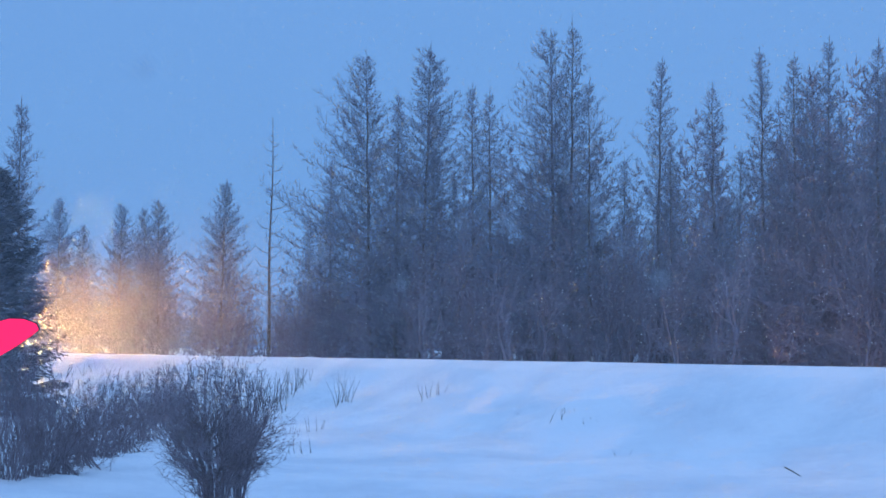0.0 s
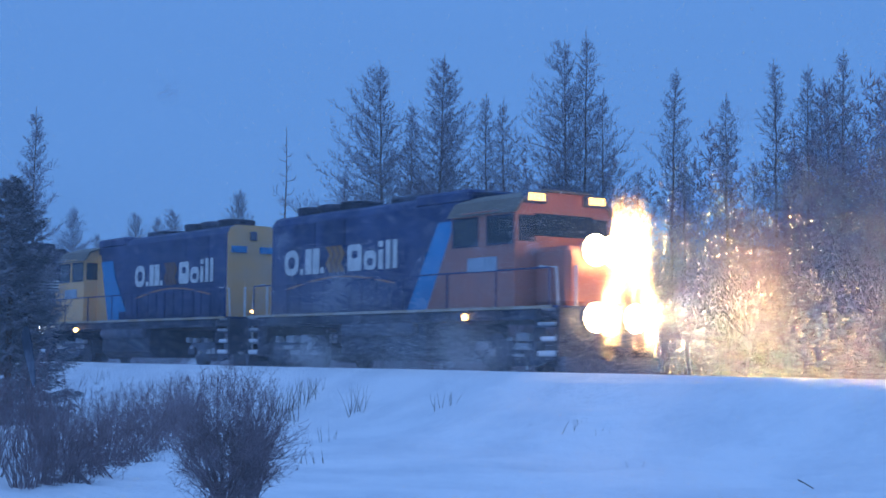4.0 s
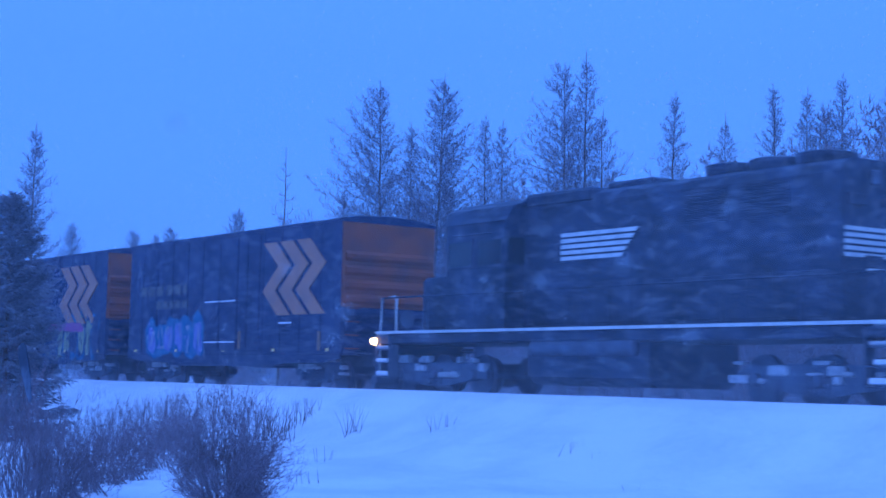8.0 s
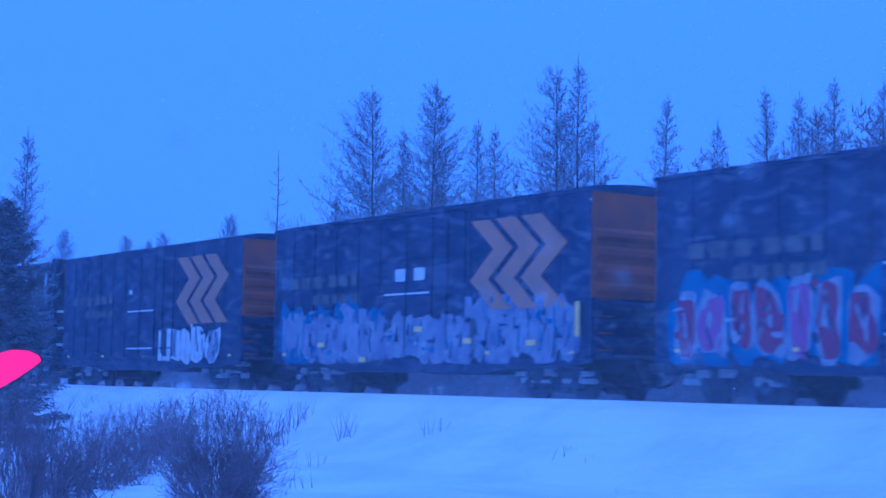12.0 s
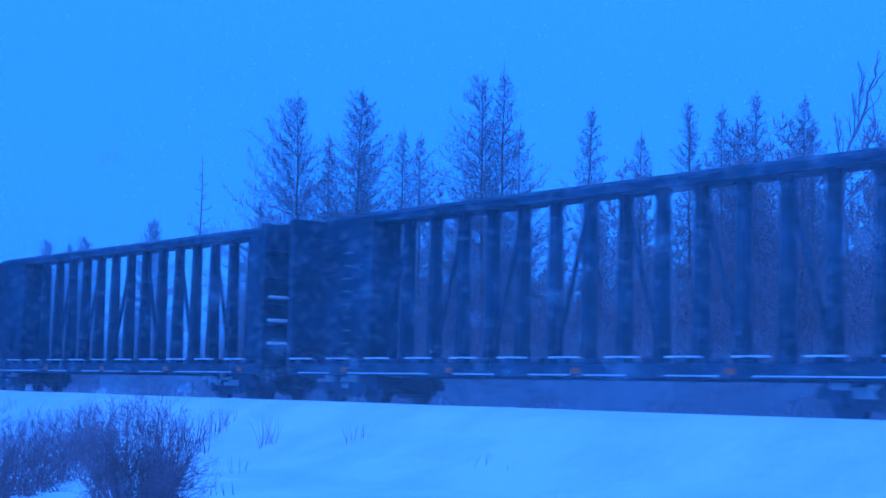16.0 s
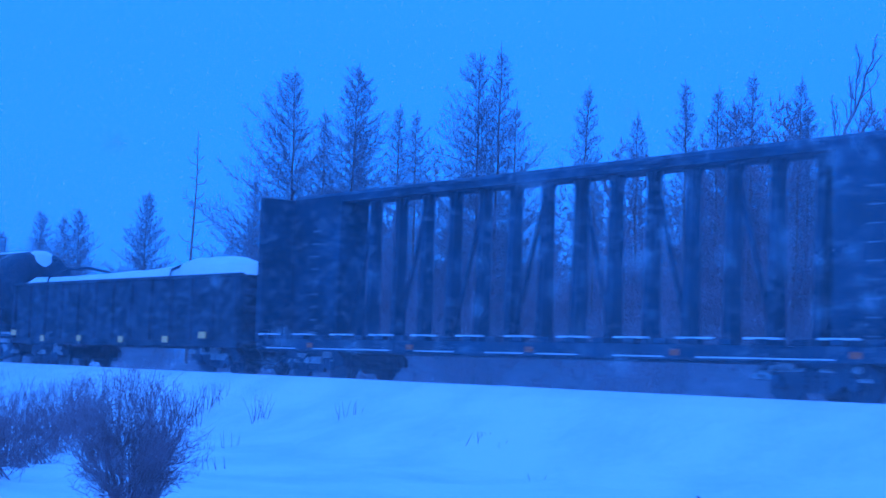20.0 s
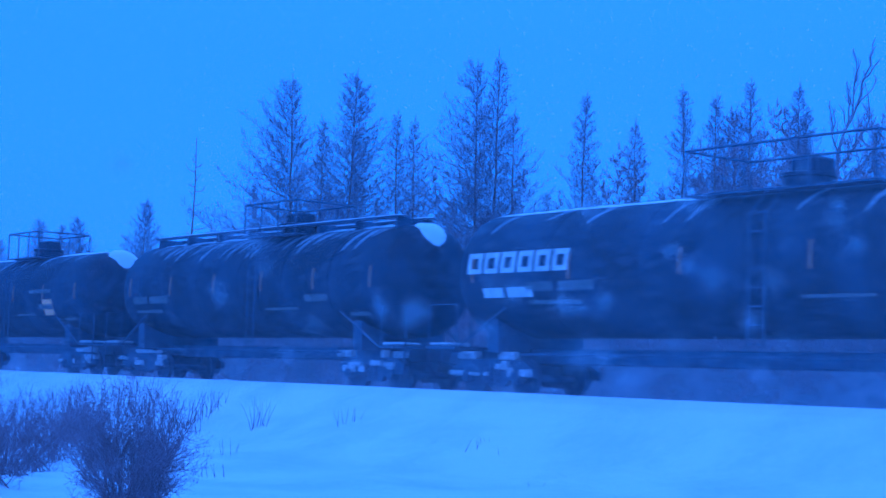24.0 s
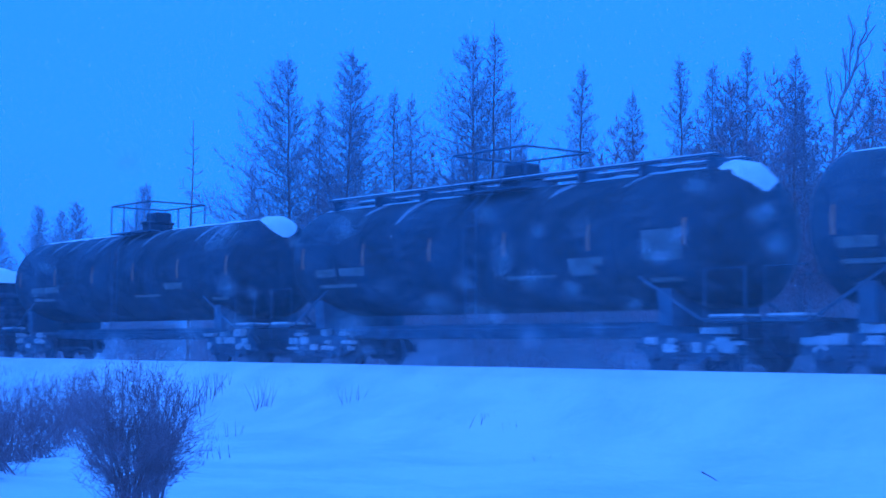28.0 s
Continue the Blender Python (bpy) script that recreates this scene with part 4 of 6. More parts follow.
def gondola(label):
    c = thing("gondola_car", label, "gondola car", "gondola cars")
    h, top = 7.95, 2.85
    for y in (-1.5, 1.5):
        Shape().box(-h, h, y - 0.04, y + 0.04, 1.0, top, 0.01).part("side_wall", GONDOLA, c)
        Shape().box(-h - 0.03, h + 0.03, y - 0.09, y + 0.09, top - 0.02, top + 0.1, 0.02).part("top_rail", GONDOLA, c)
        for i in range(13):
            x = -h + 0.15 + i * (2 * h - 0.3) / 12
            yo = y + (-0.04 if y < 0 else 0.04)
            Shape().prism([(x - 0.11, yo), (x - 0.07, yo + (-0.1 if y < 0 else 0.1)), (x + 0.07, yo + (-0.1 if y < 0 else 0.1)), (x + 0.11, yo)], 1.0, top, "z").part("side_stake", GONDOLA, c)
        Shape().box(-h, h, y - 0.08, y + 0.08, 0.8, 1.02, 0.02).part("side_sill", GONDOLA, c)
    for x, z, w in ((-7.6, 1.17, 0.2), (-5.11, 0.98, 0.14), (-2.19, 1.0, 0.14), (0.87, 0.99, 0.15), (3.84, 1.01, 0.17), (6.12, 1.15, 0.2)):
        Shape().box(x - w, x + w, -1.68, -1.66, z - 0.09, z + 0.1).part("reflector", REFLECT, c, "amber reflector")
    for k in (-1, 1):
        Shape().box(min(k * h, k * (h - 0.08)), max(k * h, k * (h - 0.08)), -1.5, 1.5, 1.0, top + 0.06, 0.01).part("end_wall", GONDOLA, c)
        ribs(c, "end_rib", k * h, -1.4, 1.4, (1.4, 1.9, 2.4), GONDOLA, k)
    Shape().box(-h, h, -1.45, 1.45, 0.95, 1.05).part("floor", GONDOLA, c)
    # heaped load under a pale tarpaulin
    rnd = random.Random(4)
    v, f = [], []
    nx, ny = 40, 10
    for i in range(nx + 1):
        for j in range(ny + 1):
            x, y = -h + 0.1 + (2 * h - 0.2) * i / nx, -1.44 + 2.88 * j / ny
            edge = math.sin(math.pi * j / ny) ** 0.22 * min(1.0, (0.04 + min(i, nx - i)) / 1.6) ** 0.6
            z = top - 0.05 + edge * (0.44 + 0.12 * noise.noise((x * 0.35, y, 2)) + 0.05 * noise.noise((x * 1.6, y * 2, 4)))
            z += edge * 0.16 * max(0.0, min(1.0, (x + 0.5) / 3.0))
            # the sheet is bunched up by the second strap
            z += edge * 0.26 * math.exp(-((x - 4.45) / 0.7) ** 2) * (1 if x > 3.9 else 0.5)
            v.append((x, y, z))
    f = [(i * (ny + 1) + j, i * (ny + 1) + j + 1, (i + 1) * (ny + 1) + j + 1, (i + 1) * (ny + 1) + j) for i in range(nx) for j in range(ny)]
    Shape().add(v, f).part("tarpaulin", SNOW, c, "white snow-dusted tarpaulin over the load", smooth=True)
    for x in (-5.24, 3.7):
        Shape().tube([(x, -1.6, top - 0.1), (x, -1.46, top + 0.3), (x + 0.05, -0.8, top + 0.6), (x, 0, top + 0.7), (x, 0.8, top + 0.6), (x, 1.56, top - 0.1)], 0.05, k=5).part("strap", BLACK, c)
    for x in (-5.9, 5.9):
        bogie(c, x, 2, 1.73, 0.42)
    couplers(c, 8.15)
    return c


def tank_car(label, half, radius, plat, seed, bright=False, board=False, drips=10, panel=False, mound=0.1):
    """A tank on a sill with saddles, a fenced walkway round the manway, ladders and snow on top."""
    rnd = random.Random(seed)
    c = thing("tank_car", label, "tank car", "tank cars")
    cz = 4.3 - radius
    b = half - 0.95
    rings = [(-b + 0.62 * (1 - math.cos(math.pi / 2 * i / 7)), max(0.03, radius * math.sin(math.pi / 2 * i / 7))) for i in range(8)]
    body = rings + [(-b + 0.62 + (2 * b - 1.24) * i / 6, radius) for i in range(1, 6)] + [(-x, r) for x, r in reversed(rings)]
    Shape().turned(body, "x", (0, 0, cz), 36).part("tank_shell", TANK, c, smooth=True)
    for i in range(1, 6):
        x = -b + 0.62 + (2 * b - 1.24) * i / 6
        Shape().turned([(x - 0.03, radius + 0.004), (x - 0.03, radius + 0.012), (x + 0.03, radius + 0.012), (x + 0.03, radius + 0.004)], "x", (0, 0, cz), 36).part("weld_band", TANK, c)
    # snow on the crown of the tank, broken by slides
    def cap(x0, x1, spread, thick, lens=False):
        v, f = [], []
        nx, na = max(12, int((x1 - x0) * 5)), 12
        for i in range(nx + 1):
            x = x0 + (x1 - x0) * i / nx
            sp = radius * math.sin(spread) * (0.9 + 0.3 * noise.noise((x * 2.3, seed, 1)) + 0.15 * noise.noise((x * 7.0, seed, 4)))
            low = radius * math.sqrt(max(0.02, 1 - (min(max(0.0, abs(x) - (b - 0.62)), 0.61) / 0.62) ** 2))
            wide = math.asin(min(0.64, sp / low))
            taper = min(1.0, 0.25 + 3 * min(i, nx - i) / nx)
            if lens:
                wide *= max(0.12, math.sqrt(1 - (2 * i / nx - 1) ** 2))
            for j in range(na + 1):
                a = wide * (2 * j / na - 1)
                t = thick * taper * (1 - abs(2 * j / na - 1) ** 3) * (0.7 + 0.7 * noise.noise((x * 2.6, a * 5, seed)))
                rr = radius
                over = abs(x) - (b - 0.62)
                if over > 0:
                    rr = radius * math.sqrt(max(0.02, 1 - (min(over, 0.61) / 0.62) ** 2))
                rr += max(0.004, t)
                v.append((x, rr * math.sin(a), cz + rr * math.cos(a)))
        f = [(i * (na + 1) + j, i * (na + 1) + j + 1, (i + 1) * (na + 1) + j + 1, (i + 1) * (na + 1) + j) for i in range(nx) for j in range(na)]
        Shape().add(v, f).part("snow_cap", SNOWCAP, c, "white snow lying on the tank", smooth=True)
    cap(b - 0.6 - 4 * mound, b - 0.12, 0.24 + 2.2 * mound, 0.03 + mound * 0.6, True)
    cap(plat + 1.5, b - 1.2, 0.3, 0.06)
    cap(-b + 0.4, plat - 1.7, 0.33, 0.05)
    # snow sliding down the side in curved tongues
    for i in range(drips):
        x = -b + 1.2 + (2 * b - 2.4) * (i + rnd.uniform(0.1, 0.9)) / drips
        a0, a1 = -rnd.uniform(0.3, 0.42), -rnd.uniform(0.65, 1.05)
        w = rnd.uniform(0.07, 0.2)
        v = []
        for q in range(11):
            a = a0 + (a1 - a0) * q / 10
            ww = w * (1 - 0.75 * (q / 10) ** 1.5) * (0.8 + 0.4 * rnd.random())
            rr = radius + 0.01 + 0.02 * (1 - q / 10)
            for dx in (-ww, 0.0, ww):
                v.append((x + dx - 0.03 * q, (rr if dx == 0 else radius + 0.004) * math.sin(a), cz + (rr if dx == 0 else radius + 0.004) * math.cos(a)))
        f = [(3 * q + m, 3 * q + m + 1, 3 * q + m + 4, 3 * q + m + 3) for q in range(10) for m in (0, 1)]
        Shape().add(v, f).part("snow_streak", FROST, c, "frosty tongue of sliding snow", smooth=True)
    # manway and fenced walkway
    Shape().turned([(cz + radius - 0.1, 0.5), (cz + radius + 0.22, 0.5), (cz + radius + 0.24, 0.55), (cz + radius + 0.3, 0.55), (cz + radius + 0.36, 0.3)], "z", (plat, 0, 0), 20).part("manway", TANK, c)
    Shape().box(plat - 0.28, plat + 0.45, -0.3, 0.3, cz + radius + 0.25, cz + radius + 0.62, 0.06).part("valve_housing", TANK, c)
    pz = cz + radius * 0.94
    L = 1.35 if plat < 1.5 and half < 9.5 else 2.4
    for y in (-1, 1):
        Shape().box(plat - L, plat + L, min(y * 0.55, y * 1.0), max(y * 0.55, y * 1.0), pz, pz + 0.04).part("walkway_grating", STEEL, c)
        for i in range(4):
            x = plat - L + 2 * L * i / 3
            Shape().tube([(x, y * 1.0, pz), (x, y * 1.0, pz + 0.95)], 0.024, k=5).part("fence_post", STEEL, c)
        Shape().tube([(plat - L, y * 1.0, pz + 0.95), (plat + L, y * 1.0, pz + 0.95)], 0.026, k=5).part("fence_rail", STEEL, c)
    for x in (plat - L, plat + L):
        Shape().tube([(x, -1.0, pz + 0.95), (x, 1.0, pz + 0.95)], 0.026, k=5).part("fence_rail", STEEL, c)
    if board:
        for y in (-0.45, 0.45):
            Shape().box(-b + 0.9, b - 1.0, y - 0.14, y + 0.14, cz + radius + 0.18, cz + radius + 0.22).part("running_board", STEEL, c)
            Shape().box(-b + 1.0, b - 1.1, y - 0.1, y + 0.1, cz + radius + 0.22, cz + radius + 0.25, 0.01).part("board_snow", SNOWCAP, c, "thin line of white snow")
        for i in range(8):
            x = -b + 1.1 + i * (2 * b - 2.3) / 7
            Shape().box(x - 0.03, x + 0.03, -0.55, 0.55, cz + radius - 0.12, cz + radius + 0.18).part("board_bracket", STEEL, c)
    # side ladder, bands of reflectors, placard, lettering bars
    for y in (-1.5, 1.5):
        for i in range(8):
            Shape().tube([(plat - 0.2, y, 1.2 + i * 0.36), (plat + 0.2, y, 1.2 + i * 0.36)], 0.016, k=4).part("ladder_rung", STEEL, c)
        for dx in (-0.2, 0.2):
            Shape().tube([(plat + dx, y, 1.1), (plat + dx, y, 3.7), (plat + dx, y * 0.66, pz)], 0.02, k=5).part("ladder_rail", STEEL, c)
    def on_tank(x0, x1, z0, z1, name, mat):
        a0, a1 = math.asin(max(-1, min(1, (z0 - cz) / radius))), math.asin(max(-1, min(1, (z1 - cz) / radius)))
        v = []
        for q in range(4):
            a = a0 + (a1 - a0) * q / 3
            for x in (x0, x1):
                v.append((x, -(radius + 0.012) * math.cos(a), cz + (radius + 0.012) * math.sin(a)))
        for q in range(4):
            a = a0 + (a1 - a0) * q / 3
            for x in (x0, x1):
                v.append((x, -(radius + 0.002) * math.cos(a), cz + (radius + 0.002) * math.sin(a)))
        f = [(2 * q, 2 * q + 1, 2 * q + 3, 2 * q + 2) for q in range(3)] + [(8 + 2 * q, 10 + 2 * q, 11 + 2 * q, 9 + 2 * q) for q in range(3)]
        f += [(0, 8, 9, 1), (6, 7, 15, 14), (0, 2, 4, 6, 14, 12, 10, 8), (1, 9, 11, 13, 15, 7, 5, 3)]
        Shape().add(v, f).part(name, mat, c)
    for i in range(6):
        x = -b + 1.0 + i * (2 * b - 2) / 5
        on_tank(x - 0.045, x + 0.045, 2.6, 3.15, "reflector_strip", DULLTAPE)
    grime = material("grey_lettering", (0.17, 0.175, 0.185), 0.7, second=(0.08, 0.085, 0.09))
    for x0, x1 in ((-6.4, -5.5), (-5.3, -4.2)):
        on_tank(x0, x1, 2.36, 2.56, "lettering_bar", grime)
    on_tank(-6.4, -4.7, 2.08, 2.16, "lettering_bar", grime)
    on_tank(3.5, 4.6, 2.28, 2.46, "lettering_bar", grime)
    on_tank(1.3, 3.0, 2.08, 2.14, "lettering_bar", grime)
    on_tank(b - 2.2, b - 1.3, 1.9, 1.98, "lettering_bar", grime)
    if bright:
        on_tank(3.84, 4.61, 2.08, 2.62, "placard", YELLOW)
        on_tank(2.73, 4.55, 2.84, 2.98, "lettering_bar", grime)
    if panel:
        on_tank(5.8, 6.9, 2.32, 2.95, "pale_panel", grime)
        on_tank(3.5, 4.3, 2.1, 2.44, "dull_panel", grime)
    # stub sill, saddles, end platforms and railings
    Shape().box(-half + 0.3, half - 0.3, -0.35, 0.35, 0.75, 1.1, 0.03).part("centre_sill", STEEL, c)
    for k in (-1, 1):
        x = k * (half - 2.6)
        Shape().prism([(-1.3, 1.0), (1.3, 1.0), (1.35, 1.75), (0.9, 1.55), (0.45, 1.42), (0, 1.38), (-0.45, 1.42), (-0.9, 1.55), (-1.35, 1.75)], x - 0.2, x + 0.2, "x").part("saddle", STEEL, c)
        Shape().box(min(k * (half - 1.4), k * (half - 0.3)), max(k * (half - 1.4), k * (half - 0.3)), -1.5, 1.5, 1.05, 1.12).part("end_platform", STEEL, c)
        Shape().box(min(k * (half - 1.3), k * (half - 0.4)), max(k * (half - 1.3), k * (half - 0.4)), -1.5, -0.9, 1.12, 1.2, 0.04).part("platform_snow", CRUST, c, "white snow on the platform")
        for y in (-1.45, 1.45):
            Shape().tube([(k * (half - 0.35), y, 0.5), (k * (half - 0.35), y, 2.1), (k * (half - 1.4), y, 2.1), (k * (half - 1.4), y, 1.1)], 0.022, k=5).part("end_railing", STEEL, c)
            Shape().tube([(k * (half - 1.5), y, 1.1), (k * (half - 3.2), y * 1.02, 2.0)], 0.03, k=5).part("sloped_brace", STEEL, c)
        bogie(c, k * (half - 2.3), 2, 1.78, 0.42)
    Shape().tube([(-half + 3.5, -1.2, 0.95), (half - 3.5, -1.2, 0.95)], 0.035, k=6).part("brake_pipe", STEEL, c)
    couplers(c, half)
    return c, on_tank


covered = gondola("dark gondola car with a snow-covered load")
tank_a, on_a = tank_car("long black tank car with white block lettering", 10.2, 1.47, 0.4, 21, mound=0.04)
for i in range(6):
    # hollow squares of white paint
    x = -8.42 + 0.59 * i
    for x0, x1, z0, z1 in ((x, x + 0.13, 2.79, 3.27), (x + 0.37, x + 0.5, 2.79, 3.27), (x + 0.13, x + 0.37, 3.15, 3.27), (x + 0.13, x + 0.37, 2.79, 2.9)):
        on_a(x0, x1, z0, z1, "lettering_block", WHITE)
for x0, x1 in ((-7.9, -7.2), (-7.05, -6.2)):
    on_a(x0, x1, 2.24, 2.46, "lettering_bar", WHITE)
tank_b, _ = tank_car("black tank car streaked with snow", 8.55, 1.47, 0.9, 22, board=True, drips=26, mound=0.04)
tank_c, _ = tank_car("black tank car with a yellow placard", 8.4, 1.47, 0.9, 23, True, mound=0.08)
tank_d, _ = tank_car("black tank car with a rounded snow-capped end", 8.95, 1.47, 0.25, 24, board=True, drips=4, panel=True, mound=0.13)
tank_e, _ = tank_car("black tank car with a fenced roof walkway", 9.3, 1.47, 0.3, 25)
tail = gondola("dark gondola car heaped with snow")


# ---- plants ----
class Twigs:
    """Fast collector of thin tapering three-sided twigs."""

    def __init__(self):
        self.v, self.f = [], []

    def stick(self, p, q, r0, r1):
        d = q - p
        if d.length < 1e-5:
            return
        e = d.orthogonal().normalized()
        g = d.normalized().cross(e)
        o = len(self.v)
        for c, r in ((p, r0), (q, r1)):
            for a in (0.0, 2.094, 4.189):
                w = c + (e * math.cos(a) + g * math.sin(a)) * r
                self.v.append((w.x, w.y, w.z))
        self.f += [(o, o + 1, o + 4, o + 3), (o + 1, o + 2, o + 5, o + 4), (o + 2, o, o + 3, o + 5)]

    def spike(self, p, q, r):
        d = q - p
        w = len(self.v) * 2.4
        e = d.orthogonal().normalized() * r * 1.15
        g = d.normalized().cross(e)
        e = e * math.cos(w) + g * math.sin(w)
        o = len(self.v)
        a, b = p + e, p - e
        self.v += [(a.x, a.y, a.z), (b.x, b.y, b.z), (q.x, q.y, q.z)]
        self.f.append((o, o + 1, o + 2))

    def mesh(self, name, mat):
        me = bpy.data.meshes.new(name)
        me.from_pydata(self.v, [], self.f)
        me.materials.append(mat)
        me.update()
        return me


def aim(a, tilt):
    return Vector((math.cos(a) * math.cos(tilt), math.sin(a) * math.cos(tilt), math.sin(tilt)))


def larch_meshes(h, reach, seed, dense=1.0, bare=0.15, wild=0.2, side=None):
    """A leafless larch: a tapering trunk with a thin leader, uneven limbs that leave it level and sweep up, brushes of fine twigs.
    side: the azimuth towards which the longest limbs grow."""
    rnd = random.Random(seed)
    trunk = Shape()
    pts = [Vector((0.05 * noise.noise((seed, i * 0.7, 0)) * h * 0.14, 0.05 * noise.noise((seed, i * 0.7, 9)) * h * 0.14, h * i / 12)) for i in range(13)]
    trunk.tube(pts, 0.0068 * h + 0.015, 0.008, k=8)
    t = Twigs()
    count = int(230 * dense)
    for i in range(count):
        f = bare + (0.97 - bare) * ((i + rnd.random()) / count) ** 1.12
        base = pts[min(12, int(f * 12))].lerp(pts[min(12, int(f * 12) + 1)], f * 12 - int(f * 12))
        a = i * 2.4 + rnd.uniform(-0.7, 0.7)
        L = 1.5 * reach * (1.0 - f) ** 0.8 * rnd.uniform(0.3, 1.0) + 0.06
        if rnd.random() < wild:
            L *= rnd.uniform(1.1, 1.35)
        if side is not None:
            L *= 1.0 + 0.28 * math.cos(a - side)
        tilt = 0.0 + 0.55 * f + rnd.uniform(-0.25, 0.25)
        p, path, n = base, [base], 4
        for j in range(n):
            d = aim(a + rnd.uniform(-0.2, 0.2), tilt + 0.11 * j + rnd.uniform(-0.12, 0.12))
            p = p + d * L / n
            path.append(p)
        r = 0.005 + 0.0045 * L
        for j in range(n - 1):
            t.stick(path[j], path[j + 1], r * (1 - 0.24 * j), r * (1 - 0.24 * (j + 1)))
        t.spike(path[n - 1], path[n], r * 0.4)
        m = int(6 + 10 * L)
        for j in range(m):
            g = 0.08 + 0.92 * (j + rnd.random()) / m
            q = min(n - 1, int(g * n))
            c = path[q].lerp(path[q + 1], g * n - q)
            l = (0.12 + 0.2 * L * (1.15 - g)) * rnd.uniform(0.5, 1.2)
            w = a + rnd.choice((-1, 1)) * rnd.uniform(0.2, 1.2)
            up = tilt + 0.12 * q + rnd.uniform(-0.9, 0.9)
            e = c + aim(w, up) * l
            t.spike(c, e, 0.009)
            for b in range(3):
                k = c.lerp(e, rnd.uniform(0.15, 0.95))
                t.spike(k, k + aim(w + rnd.uniform(-1.1, 1.1), up + rnd.uniform(-0.6, 0.9)) * l * rnd.uniform(0.35, 0.85), 0.0075)
    top = pts[-1]
    for k in range(10):
        z = h * rnd.uniform(0.95, 1.0)
        c = Vector((top.x, top.y, z))
        t.spike(c, c + aim(rnd.uniform(0, 6.28), rnd.uniform(0.5, 1.2)) * rnd.uniform(0.06, 0.18), 0.007)
    t.spike(Vector((top.x, top.y, h * 0.985)), Vector((top.x + 0.02, top.y, h * 1.02)), 0.014)
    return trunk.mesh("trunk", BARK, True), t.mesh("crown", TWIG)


def snag_meshes(h, seed):
    rnd = random.Random(seed)
    trunk = Shape().tube([(0.05 * math.sin(i), 0, h * i / 10) for i in range(11)], 0.1, 0.012, k=8)
    limbs = []
    for i in range(34):
        t = Twigs()
        f = 0.3 + 0.64 * i / 34
        a = i * 2.4
        L = rnd.uniform(0.3, 1.5) * (1.12 - f) * 1.25 + 0.1
        p = Vector((0.05 * math.sin(f * 10), 0, f * h))
        k = p + aim(a, 0.2) * L * 0.6
        q = k + aim(a + rnd.uniform(-0.4, 0.4), 0.8) * L * 0.5
        t.stick(p, k, 0.028, 0.018)
        t.stick(k, q, 0.018, 0.007)
        for j in range(3):
            c = k.lerp(q, rnd.random())
            t.spike(c, c + aim(a + rnd.uniform(-1.3, 1.3), rnd.uniform(0.0, 1.0)) * 0.3, 0.01)
        limbs.append(t.mesh("limb", TWIG))
    return [trunk.mesh("trunk", BARK, True)] + limbs


def poplar_meshes(h, seed):
    """A bare broad-leaved tree with crooked forking limbs."""
    rnd = random.Random(seed)
    trunk = Shape()
    t = Twigs()
    def grow(p, d, L, r, depth):
        n = 3
        for i in range(n):
            q = p + d * L / n
            t.stick(p, q, r * (1 - 0.25 * i / n), r * (1 - 0.25 * (i + 1) / n))
            p = q
            d = (d + Vector((rnd.uniform(-0.4, 0.4), rnd.uniform(-0.4, 0.4), rnd.uniform(-0.02, 0.3)))).normalized()
            if depth > 0 and (i or depth < 4):
                e = (d + Vector((rnd.uniform(-1, 1), rnd.uniform(-1, 1), rnd.uniform(-0.1, 0.5))) * 0.8).normalized()
                grow(p, e, L * rnd.uniform(0.4, 0.62), r * 0.55, depth - 1)
        if depth > 0:
            grow(p, d, L * 0.7, r * 0.72, depth - 1)
    trunk.tube([(0, 0, 0), (0.12, 0.05, h * 0.25), (0.05, 0.1, h * 0.5)], 0.17, 0.11, k=8)
    grow(Vector((0.05, 0.1, h * 0.5)), Vector((0.1, 0, 1)).normalized(), h * 0.21, 0.09, 4)
    return trunk.mesh("trunk", BARK, True), t.mesh("crown", TWIG)


def spruce_meshes(h, reach, seed):
    rnd = random.Random(seed)
    trunk = Shape().tube([(0, 0, h * i / 6) for i in range(7)], 0.12, 0.012, k=8)
    t = Twigs()
    count = 300
    for i in range(count):
        f = 0.03 + 0.97 * (i + rnd.random()) / count
        a = i * 2.4 + rnd.uniform(-0.3, 0.3)
        L = reach * min(0.82, (1.02 - f) ** 0.7) * rnd.uniform(0.5, 0.95) + 0.1
        tilt = -0.12 + 0.6 * f + rnd.uniform(-0.2, 0.2)
        base = Vector((0, 0, f * h))
        mid = base + aim(a, tilt) * L * 0.6
        tip = base + aim(a, tilt + 0.12) * L
        t.stick(base, mid, 0.02, 0.012)
        t.stick(mid, tip, 0.012, 0.005)
        m = int(7 + 11 * L)
        for j in range(m):
            g = 0.15 + 0.85 * (j + rnd.random()) / m
            p = base.lerp(mid, g / 0.6) if g < 0.6 else mid.lerp(tip, (g - 0.6) / 0.4)
            l = (0.16 + 0.34 * L * (1.1 - g)) * rnd.uniform(0.6, 1.1)
            s = a + rnd.choice((-1, 1)) * rnd.uniform(0.4, 0.9)
            q = p + aim(s, tilt - 0.25 + rnd.uniform(-0.2, 0.2)) * l
            t.spike(p, q, 0.02)
            for b in range(5):
                c = p.lerp(q, rnd.uniform(0.1, 0.9))
                t.spike(c, c + aim(s + rnd.choice((-1, 1)) * 0.8, tilt - 0.3 + rnd.uniform(-0.5, 0.4)) * rnd.uniform(0.1, 0.22), 0.014)
    return trunk.mesh("trunk", BARK, True), t.mesh("crown", NEEDLE)


